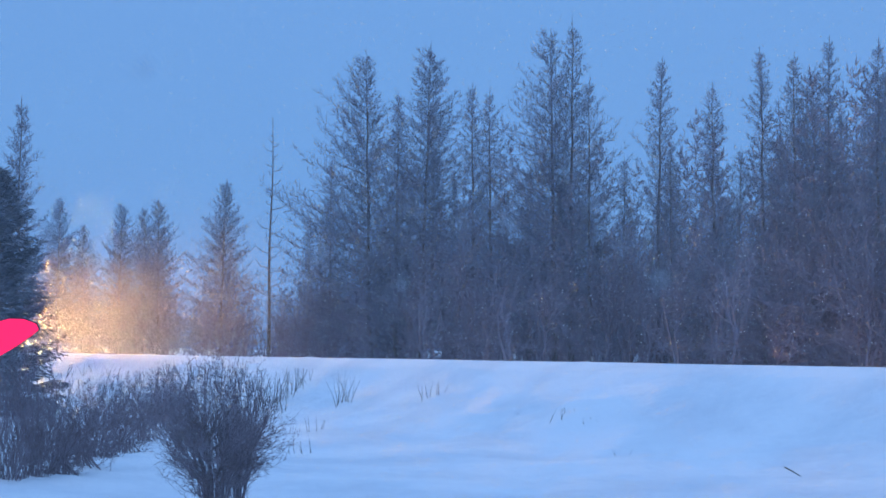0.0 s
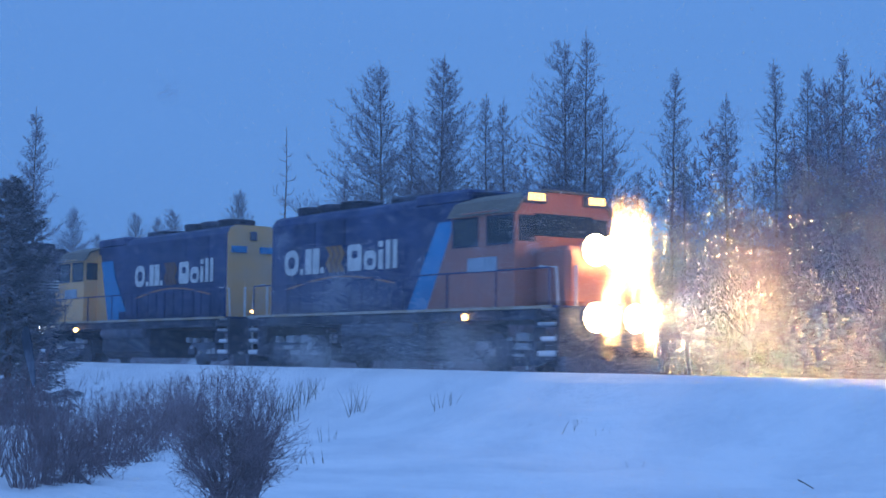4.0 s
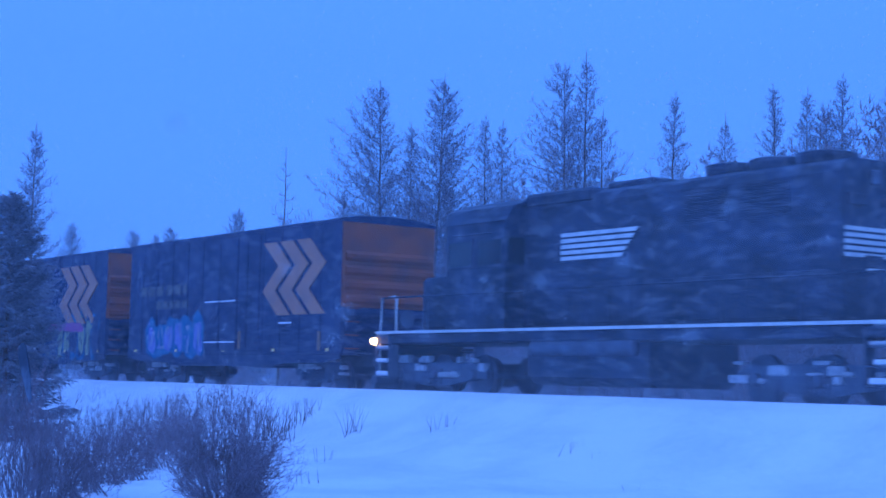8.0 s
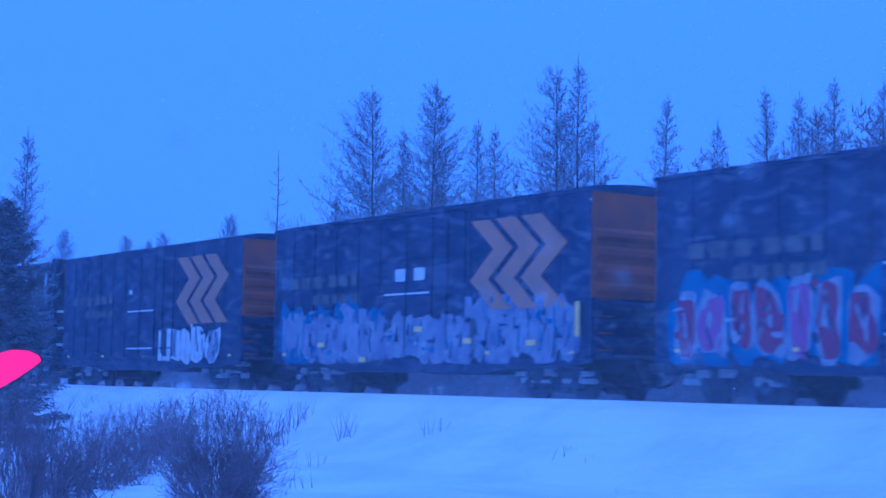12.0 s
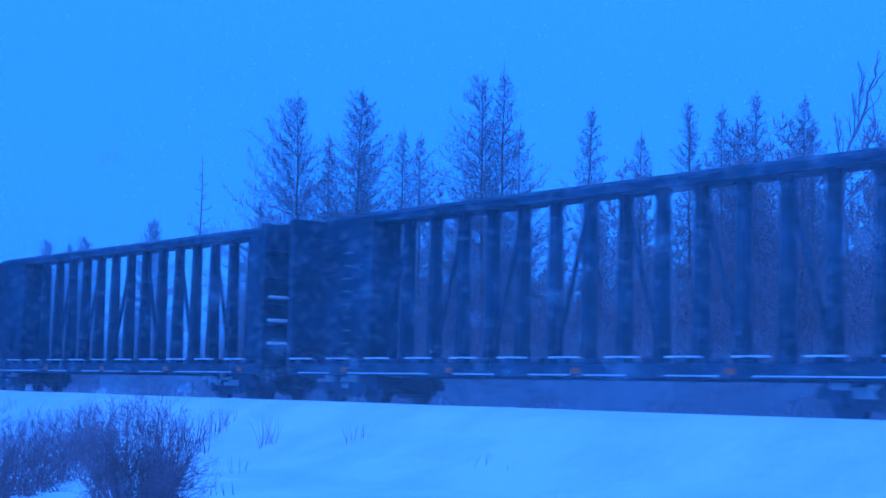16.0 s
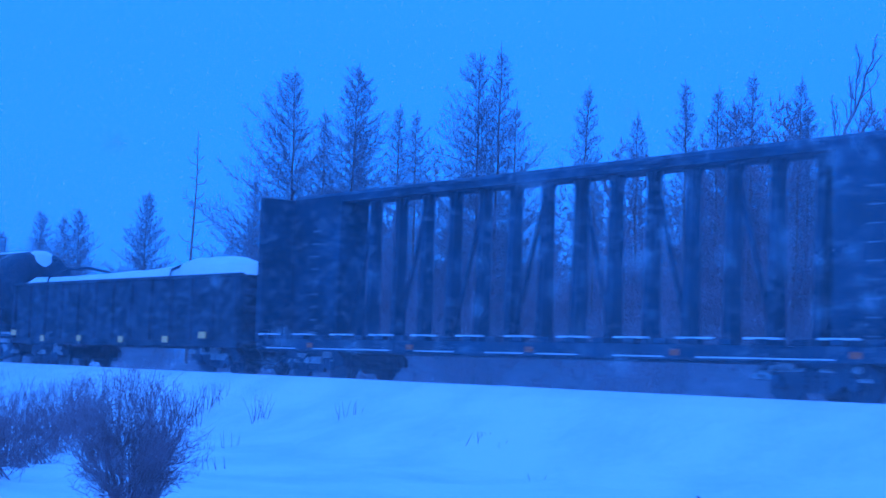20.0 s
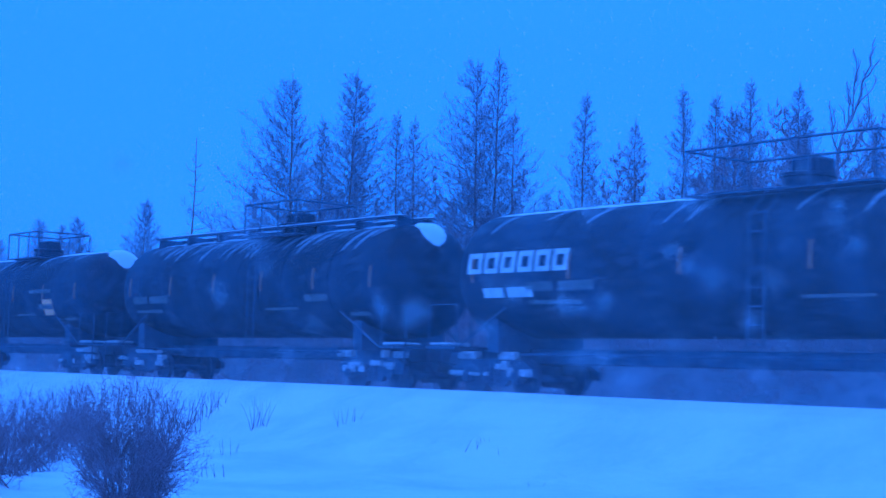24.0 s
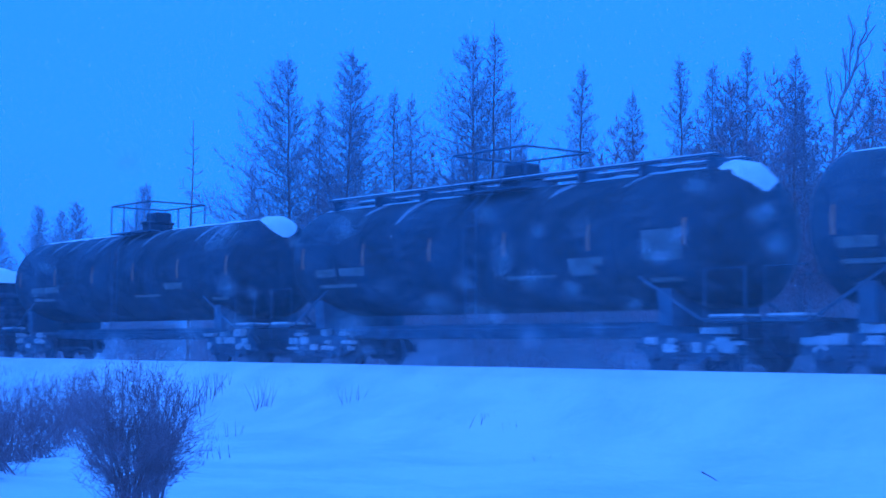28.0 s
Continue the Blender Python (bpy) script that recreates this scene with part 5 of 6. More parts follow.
def willow_twigs(h, spread, stems, seed, fine=9, r=0.009, fan=(0, 6.283)):
    """Many thin stems that rise and fan out from one foot, forking into fine tips."""
    rnd = random.Random(seed)
    t = Twigs()
    for i in range(stems):
        a = rnd.uniform(*fan)
        out = 1.15 * rnd.random() ** 0.7
        L = h * rnd.uniform(0.62, 1.08) * (1 - 0.2 * out)
        p = Vector((math.cos(a), math.sin(a), 0)) * rnd.uniform(0, 0.36) * spread
        p.z = -0.1
        d = Vector((math.cos(a) * out * 0.9 * spread, math.sin(a) * out * 0.9 * spread, 1)).normalized()
        n = 5
        w = r * rnd.uniform(0.7, 1.4)
        for k in range(n):
            d = (d + Vector((rnd.uniform(-0.3, 0.3), rnd.uniform(-0.3, 0.3), 0.08))).normalized()
            q = p + d * L / n
            t.stick(p, q, w * (1 - k / n * 0.75), w * (1 - (k + 1) / n * 0.75))
            if k > 0:
                for j in range(fine // 3):
                    c = p.lerp(q, rnd.random())
                    e = (d + Vector((rnd.uniform(-1, 1), rnd.uniform(-1, 1), rnd.uniform(0, 0.5))) * 0.6).normalized()
                    l = L * rnd.uniform(0.1, 0.24)
                    t.spike(c, c + e * l, w * 0.45)
                    g = c + e * l * 0.5
                    t.spike(g, g + (e + Vector((rnd.uniform(-1, 1), rnd.uniform(-1, 1), 0.3)) * 0.6).normalized() * l * 0.5, w * 0.4)
            p = q
    return t


def plant(name, meshes, names, label, category, group, x, y, z, scale=1.0, turn=0.0, lean=(0, 0)):
    """meshes: shared mesh data of the parts; they become children of an empty at the foot."""
    t = thing(name, label, category, group)
    for me, nm in zip(meshes, names):
        o = new(nm, me)
        o.parent = t
    t.matrix_world = Matrix.Translation((x, y, z)) @ pose(0, 0, 0, lean[0], lean[1], turn)
    t.scale = (scale, scale, scale)
    return t


# single trees along the edge of the woods: azimuth, height, distance along it, look
LARCH = [larch_meshes(12, 3.4, 1, 1.3, wild=0.25), larch_meshes(12, 3.4, 2, 1.5, wild=0.1), larch_meshes(12, 1.9, 3, 1.1), larch_meshes(12, 2.5, 4, 1.05, wild=0.3), larch_meshes(12, 1.8, 5, 1.05, 0.2),
         larch_meshes(12, 3.6, 6, 1.3, 0.1, 0.3, math.pi), larch_meshes(12, 3.2, 9, 1.2, 0.12, 0.3, math.pi), larch_meshes(12, 2.5, 10, 1.0, 0.12, 0.2, 0.0)]
TREES = [(-13.25, 108, 11.2, 1), (-12.4, 110, 9.6, 0), (-11.2, 97, 10.0, 1), (-10.3, 94, 9.5, 0), (-9.8, 92, 9.8, 1), (-7.65, 85, 10.3, 1),
         (-3.75, 74.5, 9.9, 3), (-2.3, 72, 14.85, 5), (-1.42, 71, 12.9, 4), (-0.53, 69, 14.65, 1), (1.42, 65.5, 12.4, 2), (2.05, 64.5, 11.9, 7),
         (4.32, 61, 13.75, 6), (4.88, 60.5, 13.95, 2), (5.55, 59.5, 11.5, 7), (7.85, 57, 11.8, 2), (8.45, 56, 8.7, 4), (9.9, 55, 10.5, 2), (11.7, 53, 11.3, 4),
         (12.75, 52, 11.0, 4), (13.9, 51.3, 11.3, 2), (13.35, 52.5, 10.5, 0), (15.4, 50, 10.9, 2), (15.9, 51, 10.2, 3), (18.3, 49, 9.6, 2), (19.5, 48, 10.5, 1), (-16.6, 118, 14, 2),
         (-4.6, 84, 8.0, 2), (0.6, 72, 9.6, 4), (3.3, 68, 9.2, 3), (6.7, 63, 9.0, 4), (-0.1, 74, 11.0, 3), (10.7, 60, 8.8, 3)]
rnd = random.Random(12)
for az, dist, high, kind in TREES:
    x, y = polar(az, dist)
    s, n = along(x, y)
    plant("larch_tree", LARCH[kind], ("trunk", "crown"), "bare leafless larch with fine grey-brown twigs, in snow", "larch tree", "larches at the edge of the woods",
          x, y, ground_z(s, n) - 0.1, high / 12.0, rnd.uniform(-20, 20) if kind > 4 else rnd.uniform(0, 360), (rnd.uniform(-1, 1), rnd.uniform(-1.2, 1.2)))
x, y = polar(-5.95, 80)
plant("dead_tree", snag_meshes(12.9, 6), ["trunk"] + ["limb"] * 34, "slender dead tree with short broken limbs", "dead tree", "", x, y, -1.0, 1.0, 40, (0, 0.6))
x, y = polar(17.0, 49)
plant("poplar_tree", poplar_meshes(11.4, 8), ("trunk", "crown"), "bare crooked poplar among the larches", "poplar tree", "", x, y, -1.0, 1.0, 0)
x, y = polar(-14.65, 50)
plant("larch_tree", larch_meshes(9.3, 1.5, 21, 0.75, 0.3, 0.3), ("trunk", "crown"), "slender bare larch rising behind a dark spruce", "larch tree", "", x, y, ground_z(*along(x, y)) - 0.1)
x, y = polar(-15.35, 45)
plant("spruce_tree", spruce_meshes(6.7, 2.6, 7), ("trunk", "crown"), "dark green spruce standing beside the track", "spruce tree", "", x, y, ground_z(*along(x, y)) - 0.1)


def bush_twigs(h, wide, stems, seed, fan, twigs=15, r=0.0055, low=False):
    """A few limbs from one narrow foot that fork into crooked stems, filling a rounded crown with short fine twigs that point every way."""
    rnd = random.Random(seed)
    t = Twigs()
    limbs = []
    for i in range(max(2, stems // 12)):
        a, lean = rnd.uniform(*fan), rnd.uniform(0.15, 0.75)
        p = Vector((math.cos(a), math.sin(a), 0)) * rnd.uniform(0.02, 0.75 if low else 0.16) * wide
        p.z = -0.15
        path = [p]
        for k in range(4):
            g = (k + 1) / 4
            q = Vector((math.cos(a) * lean * wide * g, math.sin(a) * lean * wide * g, h * 0.52 * g ** 0.8))
            path.append(q + Vector((rnd.uniform(-1, 1), rnd.uniform(-1, 1), 0)) * 0.03 * h)
        for k in range(4):
            t.stick(path[k], path[k + 1], r * (2.4 - 0.35 * k), r * (2.05 - 0.35 * k))
        limbs.append(path)
    for i in range(stems):
        a = rnd.uniform(*fan)
        # a point in a ball, flattened below
        up = rnd.uniform(-0.85, 1.0)
        out = rnd.random() ** 0.45 * math.sqrt(max(0.0, 1 - abs(up) ** (2.6 if up > 0 else 1.5)))
        goal = Vector((math.cos(a) * out * wide, math.sin(a) * out * wide, h * (0.48 + 0.5 * up if low else 0.54 + 0.42 * up)))
        limb = rnd.choice(limbs)
        m = rnd.choice((1, 2, 2, 3)) if up > -0.3 else 1
        p = limb[m].lerp(limb[m + 1], rnd.random())
        if p.z > goal.z:
            p = limb[0].lerp(limb[1], rnd.random())
        foot, n, path = p.copy(), 5, [p]
        for k in range(1, n + 1):
            g = k / n
            q = foot.lerp(goal, g)
            q.z = foot.z + (goal.z - foot.z) * g ** 1.2
            path.append(q + Vector((rnd.uniform(-1, 1), rnd.uniform(-1, 1), rnd.uniform(-0.6, 0.6))) * 0.03 * h)
        w = r * rnd.uniform(0.6, 1.15)
        for k in range(n):
            t.stick(path[k], path[k + 1], w * (1 - k / n * 0.7), w * (1 - (k + 1) / n * 0.7))
        way = (path[n] - path[n - 2]).normalized()
        for k in range(twigs):
            g = rnd.uniform(0.25, 1.0)
            m = min(n - 1, int(g * n))
            c = path[m].lerp(path[m + 1], g * n - m)
            e = (way * 0.5 + Vector((rnd.uniform(-1, 1), rnd.uniform(-1, 1), rnd.uniform(-0.5, 1.0)))).normalized()
            l = h * rnd.uniform(0.03, 0.085)
            t.spike(c, c + e * l, w * 0.6)
            for b in range(2):
                o = c + e * l * rnd.uniform(0.3, 0.9)
                t.spike(o, o + (e + Vector((rnd.uniform(-1, 1), rnd.uniform(-1, 1), rnd.uniform(-0.5, 0.9)))).normalized() * l * rnd.uniform(0.4, 0.8), w * 0.5)
    return t


# the brushwood that fills the edge of the woods
def build_thicket():
    forms = []
    for k in range(6):
        t = bush_twigs(5.0, 1.15, 23, 40 + k, (0, 6.283), 9, 0.017)
        forms.append((np.array(t.v), t.f))
    saplings = []
    for k in range(3):
        me = larch_meshes(5.0, 1.0, 60 + k, 0.2, 0.05)[1]
        saplings.append((np.array([q.co[:] for q in me.vertices]), [tuple(q.vertices) for q in me.polygons]))
    rnd = random.Random(77)
    verts, faces, o = [], [], 0
    for i in range(620):
        az = -18 + 40 * rnd.random() ** 0.8
        n = rnd.uniform(33.5, 60)
        a = radians(az)
        nd = -AY * math.sin(a) + AX * math.cos(a)
        dist = n / nd
        x, y = polar(az, dist)
        s, n = along(x, y)
        # lower on the far, open side
        tall = np.interp(az, [-18, -9, -5, -3.5, -1, 3, 8, 14, 22], [5.2, 5.0, 5.0, 6.0, 7.2, 8.3, 8.6, 9.2, 9.4])
        k = tall / 5.0 * rnd.uniform(0.6, 1.12) * (1 + 0.3 * (n - 33) / 27)
        v, f = saplings[i // 3 % 3] if i % 3 == 0 else forms[i % 6]
        if i % 3:
            k = min(k * 0.85, 1.25)
        w = rnd.uniform(0, 6.28)
        c, q = math.cos(w) * k, math.sin(w) * k
        p = np.stack([v[:, 0] * c - v[:, 1] * q + x, v[:, 0] * q + v[:, 1] * c + y, v[:, 2] * k - 1.0], 1)
        verts.append(p)
        faces += [tuple(j + o for j in g) for g in f]
        o += len(v)
    me = bpy.data.meshes.new("thicket")
    me.from_pydata(np.concatenate(verts).tolist(), [], faces)
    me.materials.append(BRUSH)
    tagged(new("thicket", me), "dense tangle of bare grey-brown brushwood behind the track", "brushwood", kind="stuff")


build_thicket()


# the willows on the near side of the bank
def willow(az, dist, h, spread, stems, seed, label, round_crown=False, fine=30, r=0.0045, low=False):
    x, y = polar(az, dist)
    t = thing("willow_bush", label, "bush", "willow bushes in the ditch")
    clumps = 10
    for k in range(clumps):
        fan = (k / clumps * 6.283, (k + 1) / clumps * 6.283)
        n = max(3, stems // clumps)
        form = bush_twigs(h, spread, n, seed * 20 + k, fan, low=low) if round_crown else willow_twigs(h, spread, n, seed * 20 + k, fine, r, fan)
        o = new("branch", form.mesh("branch", WILLOW))
        o.parent = t
    t.location = (x, y, ground_z(*along(x, y)) - 0.03)
    return t


willow(-7.75, 19.5, 1.98, 1.0, 400, 101, "broad dense leafless willow bush with a rounded crown in the snow", True)
willow(-6.9, 20.0, 1.85, 0.45, 70, 110, "narrow leafless willow bush beside a broader one", True)
for k, (az, dist, h, wide) in enumerate([(-9.2, 38, 1.4, 0.7), (-9.75, 35, 1.5, 0.75), (-10.35, 32.5, 1.5, 0.7), (-11.0, 30, 1.5, 0.7), (-11.7, 27.5, 1.45, 0.65), (-12.4, 25.3, 1.35, 0.6), (-13.1, 23.8, 1.25, 0.55)]):
    willow(az, dist, h, wide * 1.35, 130, 120 + k, "low leafless willow bush half sunk in the snow", True, low=True)
willow(-13.9, 23.0, 1.9, 0.45, 60, 105, "tall thin leafless willow bush with open stems", fine=14, r=0.0065)
willow(-14.7, 22.2, 1.65, 0.5, 60, 111, "tall thin leafless willow bush with open stems", fine=14, r=0.0065)
willow(-15.9, 24.0, 2.2, 0.5, 60, 106, "tall thin leafless willow bush with open stems", fine=14, r=0.0065)
willow(-13.3, 26.0, 1.4, 0.5, 36, 108, "tall thin leafless willow bush with open stems", fine=14, r=0.0065)
willow(-17.2, 23.0, 1.7, 0.55, 60, 109, "tall thin leafless willow bush with open stems", fine=14, r=0.0065)


def sprig(az, dist, h, stems, seed):
    x, y = polar(az, dist)
    t = thing("dry_sprig", "thin dry sprig poking out of the snow", "dry plant", "dry sprigs on the bank")
    for k in range(stems):
        r = random.Random(seed * 40 + k)
        q, d = Vector((r.uniform(-0.25, 0.25), r.uniform(-0.25, 0.25), -0.1)), Vector((r.uniform(-0.35, 0.35), r.uniform(-0.35, 0.35), 1))
        pts = [q]
        for j in range(4):
            d = d + Vector((r.uniform(-0.25, 0.25), r.uniform(-0.25, 0.25), 0.05))
            q = q + d.normalized() * h * r.uniform(0.18, 0.3)
            pts.append(q)
        Shape().tube(pts, 0.008, 0.002, 3).part("stalk", DRYGRASS, t)
    t.location = (x, y, ground_z(*along(x, y)) - 0.02)


for i, (az, dist, h, stems) in enumerate([(-5.0, 40.5, 0.75, 14), (-5.4, 40.0, 0.85, 16), (-5.9, 39.6, 0.9, 18), (-6.3, 39.5, 0.8, 14), (-4.6, 41.0, 0.6, 10), (-5.65, 38.4, 0.6, 10), (-3.26, 38.0, 0.75, 14), (-0.06, 35.4, 0.45, 8),
                                          (-4.4, 34.0, 0.45, 5), (-4.75, 28.5, 0.4, 8), (4.5, 30.5, 0.35, 7), (5.4, 30.0, 0.22, 5), (6.4, 27.0, 0.25, 2), (-12.1, 53.5, 0.6, 6), (-10.5, 48.5, 0.6, 6),
                                          (-13.3, 52.0, 0.7, 6), (-11.3, 51.0, 0.5, 5), (3.2, 31.5, 0.15, 3), (-8.4, 46.0, 0.6, 7)]):
    sprig(az, dist, h, stems, 200 + i)
x, y = polar(12.75, 23.6)
Z = ground_z(*along(x, y))
tagged(Shape().tube([(x - 0.18, y, Z + 0.14), (x - 0.05, y, Z + 0.07), (x + 0.1, y, Z - 0.02)], 0.012, 0.006, 5).part("dead_stick", DRYGRASS), "broken dead stick lying in the snow", "stick")


# ---- falling and blowing snow ----
def snow_air(name, label, count, box, size, seed, low=0.0, mat=FLAKE):
    """A cloud of small flat flakes in one block of air."""
    rnd = np.random.RandomState(seed)
    s = rnd.uniform(box[0], box[1], count)
    n = rnd.uniform(box[2], box[3], count)
    z = rnd.uniform(box[4], box[5], count) if not low else box[4] + rnd.exponential(low, count)
    r = size * rnd.uniform(0.6, 1.3, count)
    c = np.stack([AX * s - AY * n, AY * s + AX * n, z], 1)
    a = rnd.normal(size=(count, 3))
    a /= np.linalg.norm(a, axis=1)[:, None]
    b = np.cross(a, rnd.normal(size=(count, 3)))
    b /= np.linalg.norm(b, axis=1)[:, None]
    a, b = a * r[:, None], b * r[:, None] * 0.87
    v = np.stack([c + a, c - a * 0.5 + b, c - a * 0.5 - b], 1).reshape(-1, 3)
    me = bpy.data.meshes.new(name)
    me.vertices.add(len(v))
    me.vertices.foreach_set("co", v.ravel())
    me.loops.add(len(v))
    me.loops.foreach_set("vertex_index", np.arange(len(v)))
    me.polygons.add(count)
    me.polygons.foreach_set("loop_start", np.arange(count) * 3)
    me.polygons.foreach_set("loop_total", np.full(count, 3))
    me.materials.append(mat)
    me.update(calc_edges=True)
    return tagged(new(name, me), label, "snowfall", kind="stuff")


def snow_clumps(name, label, spots, fleck, seed, mat=FLAKE):
    """Loose clumps of fine snow crystals, thick in the middle: spots of (x, y, z, spread, crystals)."""
    rnd = np.random.RandomState(seed)
    c = np.concatenate([np.array((x, y, z)) + rnd.normal(size=(k, 3)) * np.array(w) for x, y, z, w, k in spots])
    count = len(c)
    a = rnd.normal(size=(count, 3))
    a *= (fleck * rnd.uniform(0.6, 1.4, count) / np.linalg.norm(a, axis=1))[:, None]
    b = np.cross(a, rnd.normal(size=(count, 3)))
    b *= (fleck * 0.87 / np.linalg.norm(b, axis=1))[:, None]
    v = np.stack([c + a, c - a * 0.5 + b, c - a * 0.5 - b], 1).reshape(-1, 3)
    me = bpy.data.meshes.new(name)
    me.vertices.add(len(v))
    me.vertices.foreach_set("co", v.ravel())
    me.loops.add(len(v))
    me.loops.foreach_set("vertex_index", np.arange(len(v)))
    me.polygons.add(count)
    me.polygons.foreach_set("loop_start", np.arange(count) * 3)
    me.polygons.foreach_set("loop_total", np.full(count, 3))
    me.materials.append(mat)
    me.update(calc_edges=True)
    return tagged(new(name, me), label, "snowfall", kind="stuff")


snow_far = snow_air("falling_snow", "fine snow falling between the track and the woods", 180000, (-130, 40, 27.5, 34, -2, 36), 0.018, 1)
snow_mid = snow_air("falling_snow", "fine snow falling before the train", 110000, (-90, 30, 15, 22.5, -2, 34), 0.0062, 4, 0.0, DIMFLAKE)
snow_near = snow_air("falling_snow", "fine snow falling over the ditch", 9000, (-45, 25, 4, 14, -2, 34), 0.005, 2)
drift = snow_air("blowing_snow", "powder snow whirled up along the train", 150000, (-395, -74, 21.4, 23.0, -0.2, 0), 0.007, 3, 0.5)


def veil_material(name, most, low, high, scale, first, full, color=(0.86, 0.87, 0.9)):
    """A translucent sheet imitating haze of snow too fine to tell apart: thin, uneven, thickest at its foot and gone at
    its top, and thinning out from full to first along the track."""
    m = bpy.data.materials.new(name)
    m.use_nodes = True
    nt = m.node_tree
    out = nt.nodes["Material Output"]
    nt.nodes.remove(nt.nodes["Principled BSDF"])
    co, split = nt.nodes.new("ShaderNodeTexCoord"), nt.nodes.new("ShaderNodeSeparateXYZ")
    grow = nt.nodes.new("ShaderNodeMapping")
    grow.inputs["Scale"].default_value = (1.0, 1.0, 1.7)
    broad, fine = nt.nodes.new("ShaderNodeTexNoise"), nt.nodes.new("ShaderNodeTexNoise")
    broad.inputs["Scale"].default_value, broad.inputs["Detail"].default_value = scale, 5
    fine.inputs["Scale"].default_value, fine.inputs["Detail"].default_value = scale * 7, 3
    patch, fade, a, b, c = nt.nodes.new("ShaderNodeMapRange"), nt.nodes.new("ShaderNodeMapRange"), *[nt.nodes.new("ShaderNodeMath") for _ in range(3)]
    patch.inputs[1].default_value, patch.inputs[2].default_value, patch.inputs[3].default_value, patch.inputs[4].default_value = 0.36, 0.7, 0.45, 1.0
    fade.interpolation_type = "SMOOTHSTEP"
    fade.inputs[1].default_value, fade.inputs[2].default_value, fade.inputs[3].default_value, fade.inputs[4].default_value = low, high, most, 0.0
    a.operation = b.operation = "MULTIPLY"
    reach, run, ends = nt.nodes.new("ShaderNodeVectorMath"), nt.nodes.new("ShaderNodeMapRange"), nt.nodes.new("ShaderNodeMath")
    reach.operation, ends.operation = "DOT_PRODUCT", "MULTIPLY"
    reach.inputs[1].default_value = (AX, AY, 0)
    run.interpolation_type = "SMOOTHSTEP"
    run.inputs[1].default_value, run.inputs[2].default_value = first, full
    c.operation = "MULTIPLY_ADD"
    c.inputs[1].default_value, c.inputs[2].default_value = 0.7, 0.65
    back, onward, both = nt.nodes.new("ShaderNodeBsdfDiffuse"), nt.nodes.new("ShaderNodeBsdfTranslucent"), nt.nodes.new("ShaderNodeMixShader")
    clear, cover = nt.nodes.new("ShaderNodeBsdfTransparent"), nt.nodes.new("ShaderNodeMixShader")
    both.inputs[0].default_value = 0.5
    for q in (back, onward):
        q.inputs["Color"].default_value = (*color, 1)
    for x, y in ((co.outputs["Object"], split.inputs[0]), (co.outputs["Object"], grow.inputs["Vector"]), (co.outputs["Object"], reach.inputs[0]), (reach.outputs["Value"], run.inputs[0]), (grow.outputs[0], broad.inputs["Vector"]), (grow.outputs[0], fine.inputs["Vector"]),
                 (broad.outputs[0], patch.inputs[0]), (split.outputs[2], fade.inputs[0]), (patch.outputs[0], a.inputs[0]), (fade.outputs[0], a.inputs[1]),
                 (fine.outputs[0], c.inputs[0]), (a.outputs[0], b.inputs[0]), (c.outputs[0], b.inputs[1]),
                 (b.outputs[0], ends.inputs[0]), (run.outputs[0], ends.inputs[1]), (ends.outputs[0], cover.inputs[0]), (back.outputs[0], both.inputs[1]), (onward.outputs[0], both.inputs[2]),
                 (clear.outputs[0], cover.inputs[1]), (both.outputs[0], cover.inputs[2]), (cover.outputs[0], out.inputs["Surface"])):
        nt.links.new(x, y)
    return m


def veil_sheet(label, s0, s1, n, z0, z1, mat, seed, sway=0.35):
    """One drifting curtain of powder, gently bent along its length."""
    cols, rows = max(8, int((s1 - s0) / 2.5)), 8
    v = []
    for j in range(rows + 1):
        for i in range(cols + 1):
            s = s0 + (s1 - s0) * i / cols
            v.append(at(s, n + sway * noise.noise((s * 0.15, j * 0.4, seed)), z0 + (z1 - z0) * j / rows))
    f = [(j * (cols + 1) + i, j * (cols + 1) + i + 1, (j + 1) * (cols + 1) + i + 1, (j + 1) * (cols + 1) + i) for j in range(rows) for i in range(cols)]
    return tagged(Shape().add(v, f).part("blowing_snow", mat, smooth=True), label, "snowfall", kind="stuff")


THIN = veil_material("thin_snow_veil", 0.02, 1.5, 9.0, 0.16, -70, -92)
LOW = veil_material("low_snow_drift", 0.055, 0.0, 1.9, 0.5, -77, -84)
veils = [veil_sheet("thin curtain of fine blowing snow before the train", -440, -69, 20.8, -1.6, 9.5, THIN, 0)]
AIR = veil_material("haze_sheet", 0.09, 30.0, 60.0, 0.12, -900, -899)
# sheet that imitates haze and veiling glare over the ditch, lifting the darks
v = [(-18 + 3 * i, 10.0 + 0.2 * math.sin(i * 1.7), z) for z in (-3.0, 2.0, 12.0) for i in range(13)]
f = [(j * 13 + i, j * 13 + i + 1, j * 13 + i + 14, j * 13 + i + 13) for j in range(2) for i in range(12)]
tagged(Shape().add(v, f).part("haze_sheet", AIR, smooth=True), "thin sheet imitating haze and glare over the ditch", "snowfall", kind="stuff")
lows = [veil_sheet("low powder snow whirled up along the train", -410, -76, 22.3, -0.2, 2.1, LOW, 5, 0.15)]

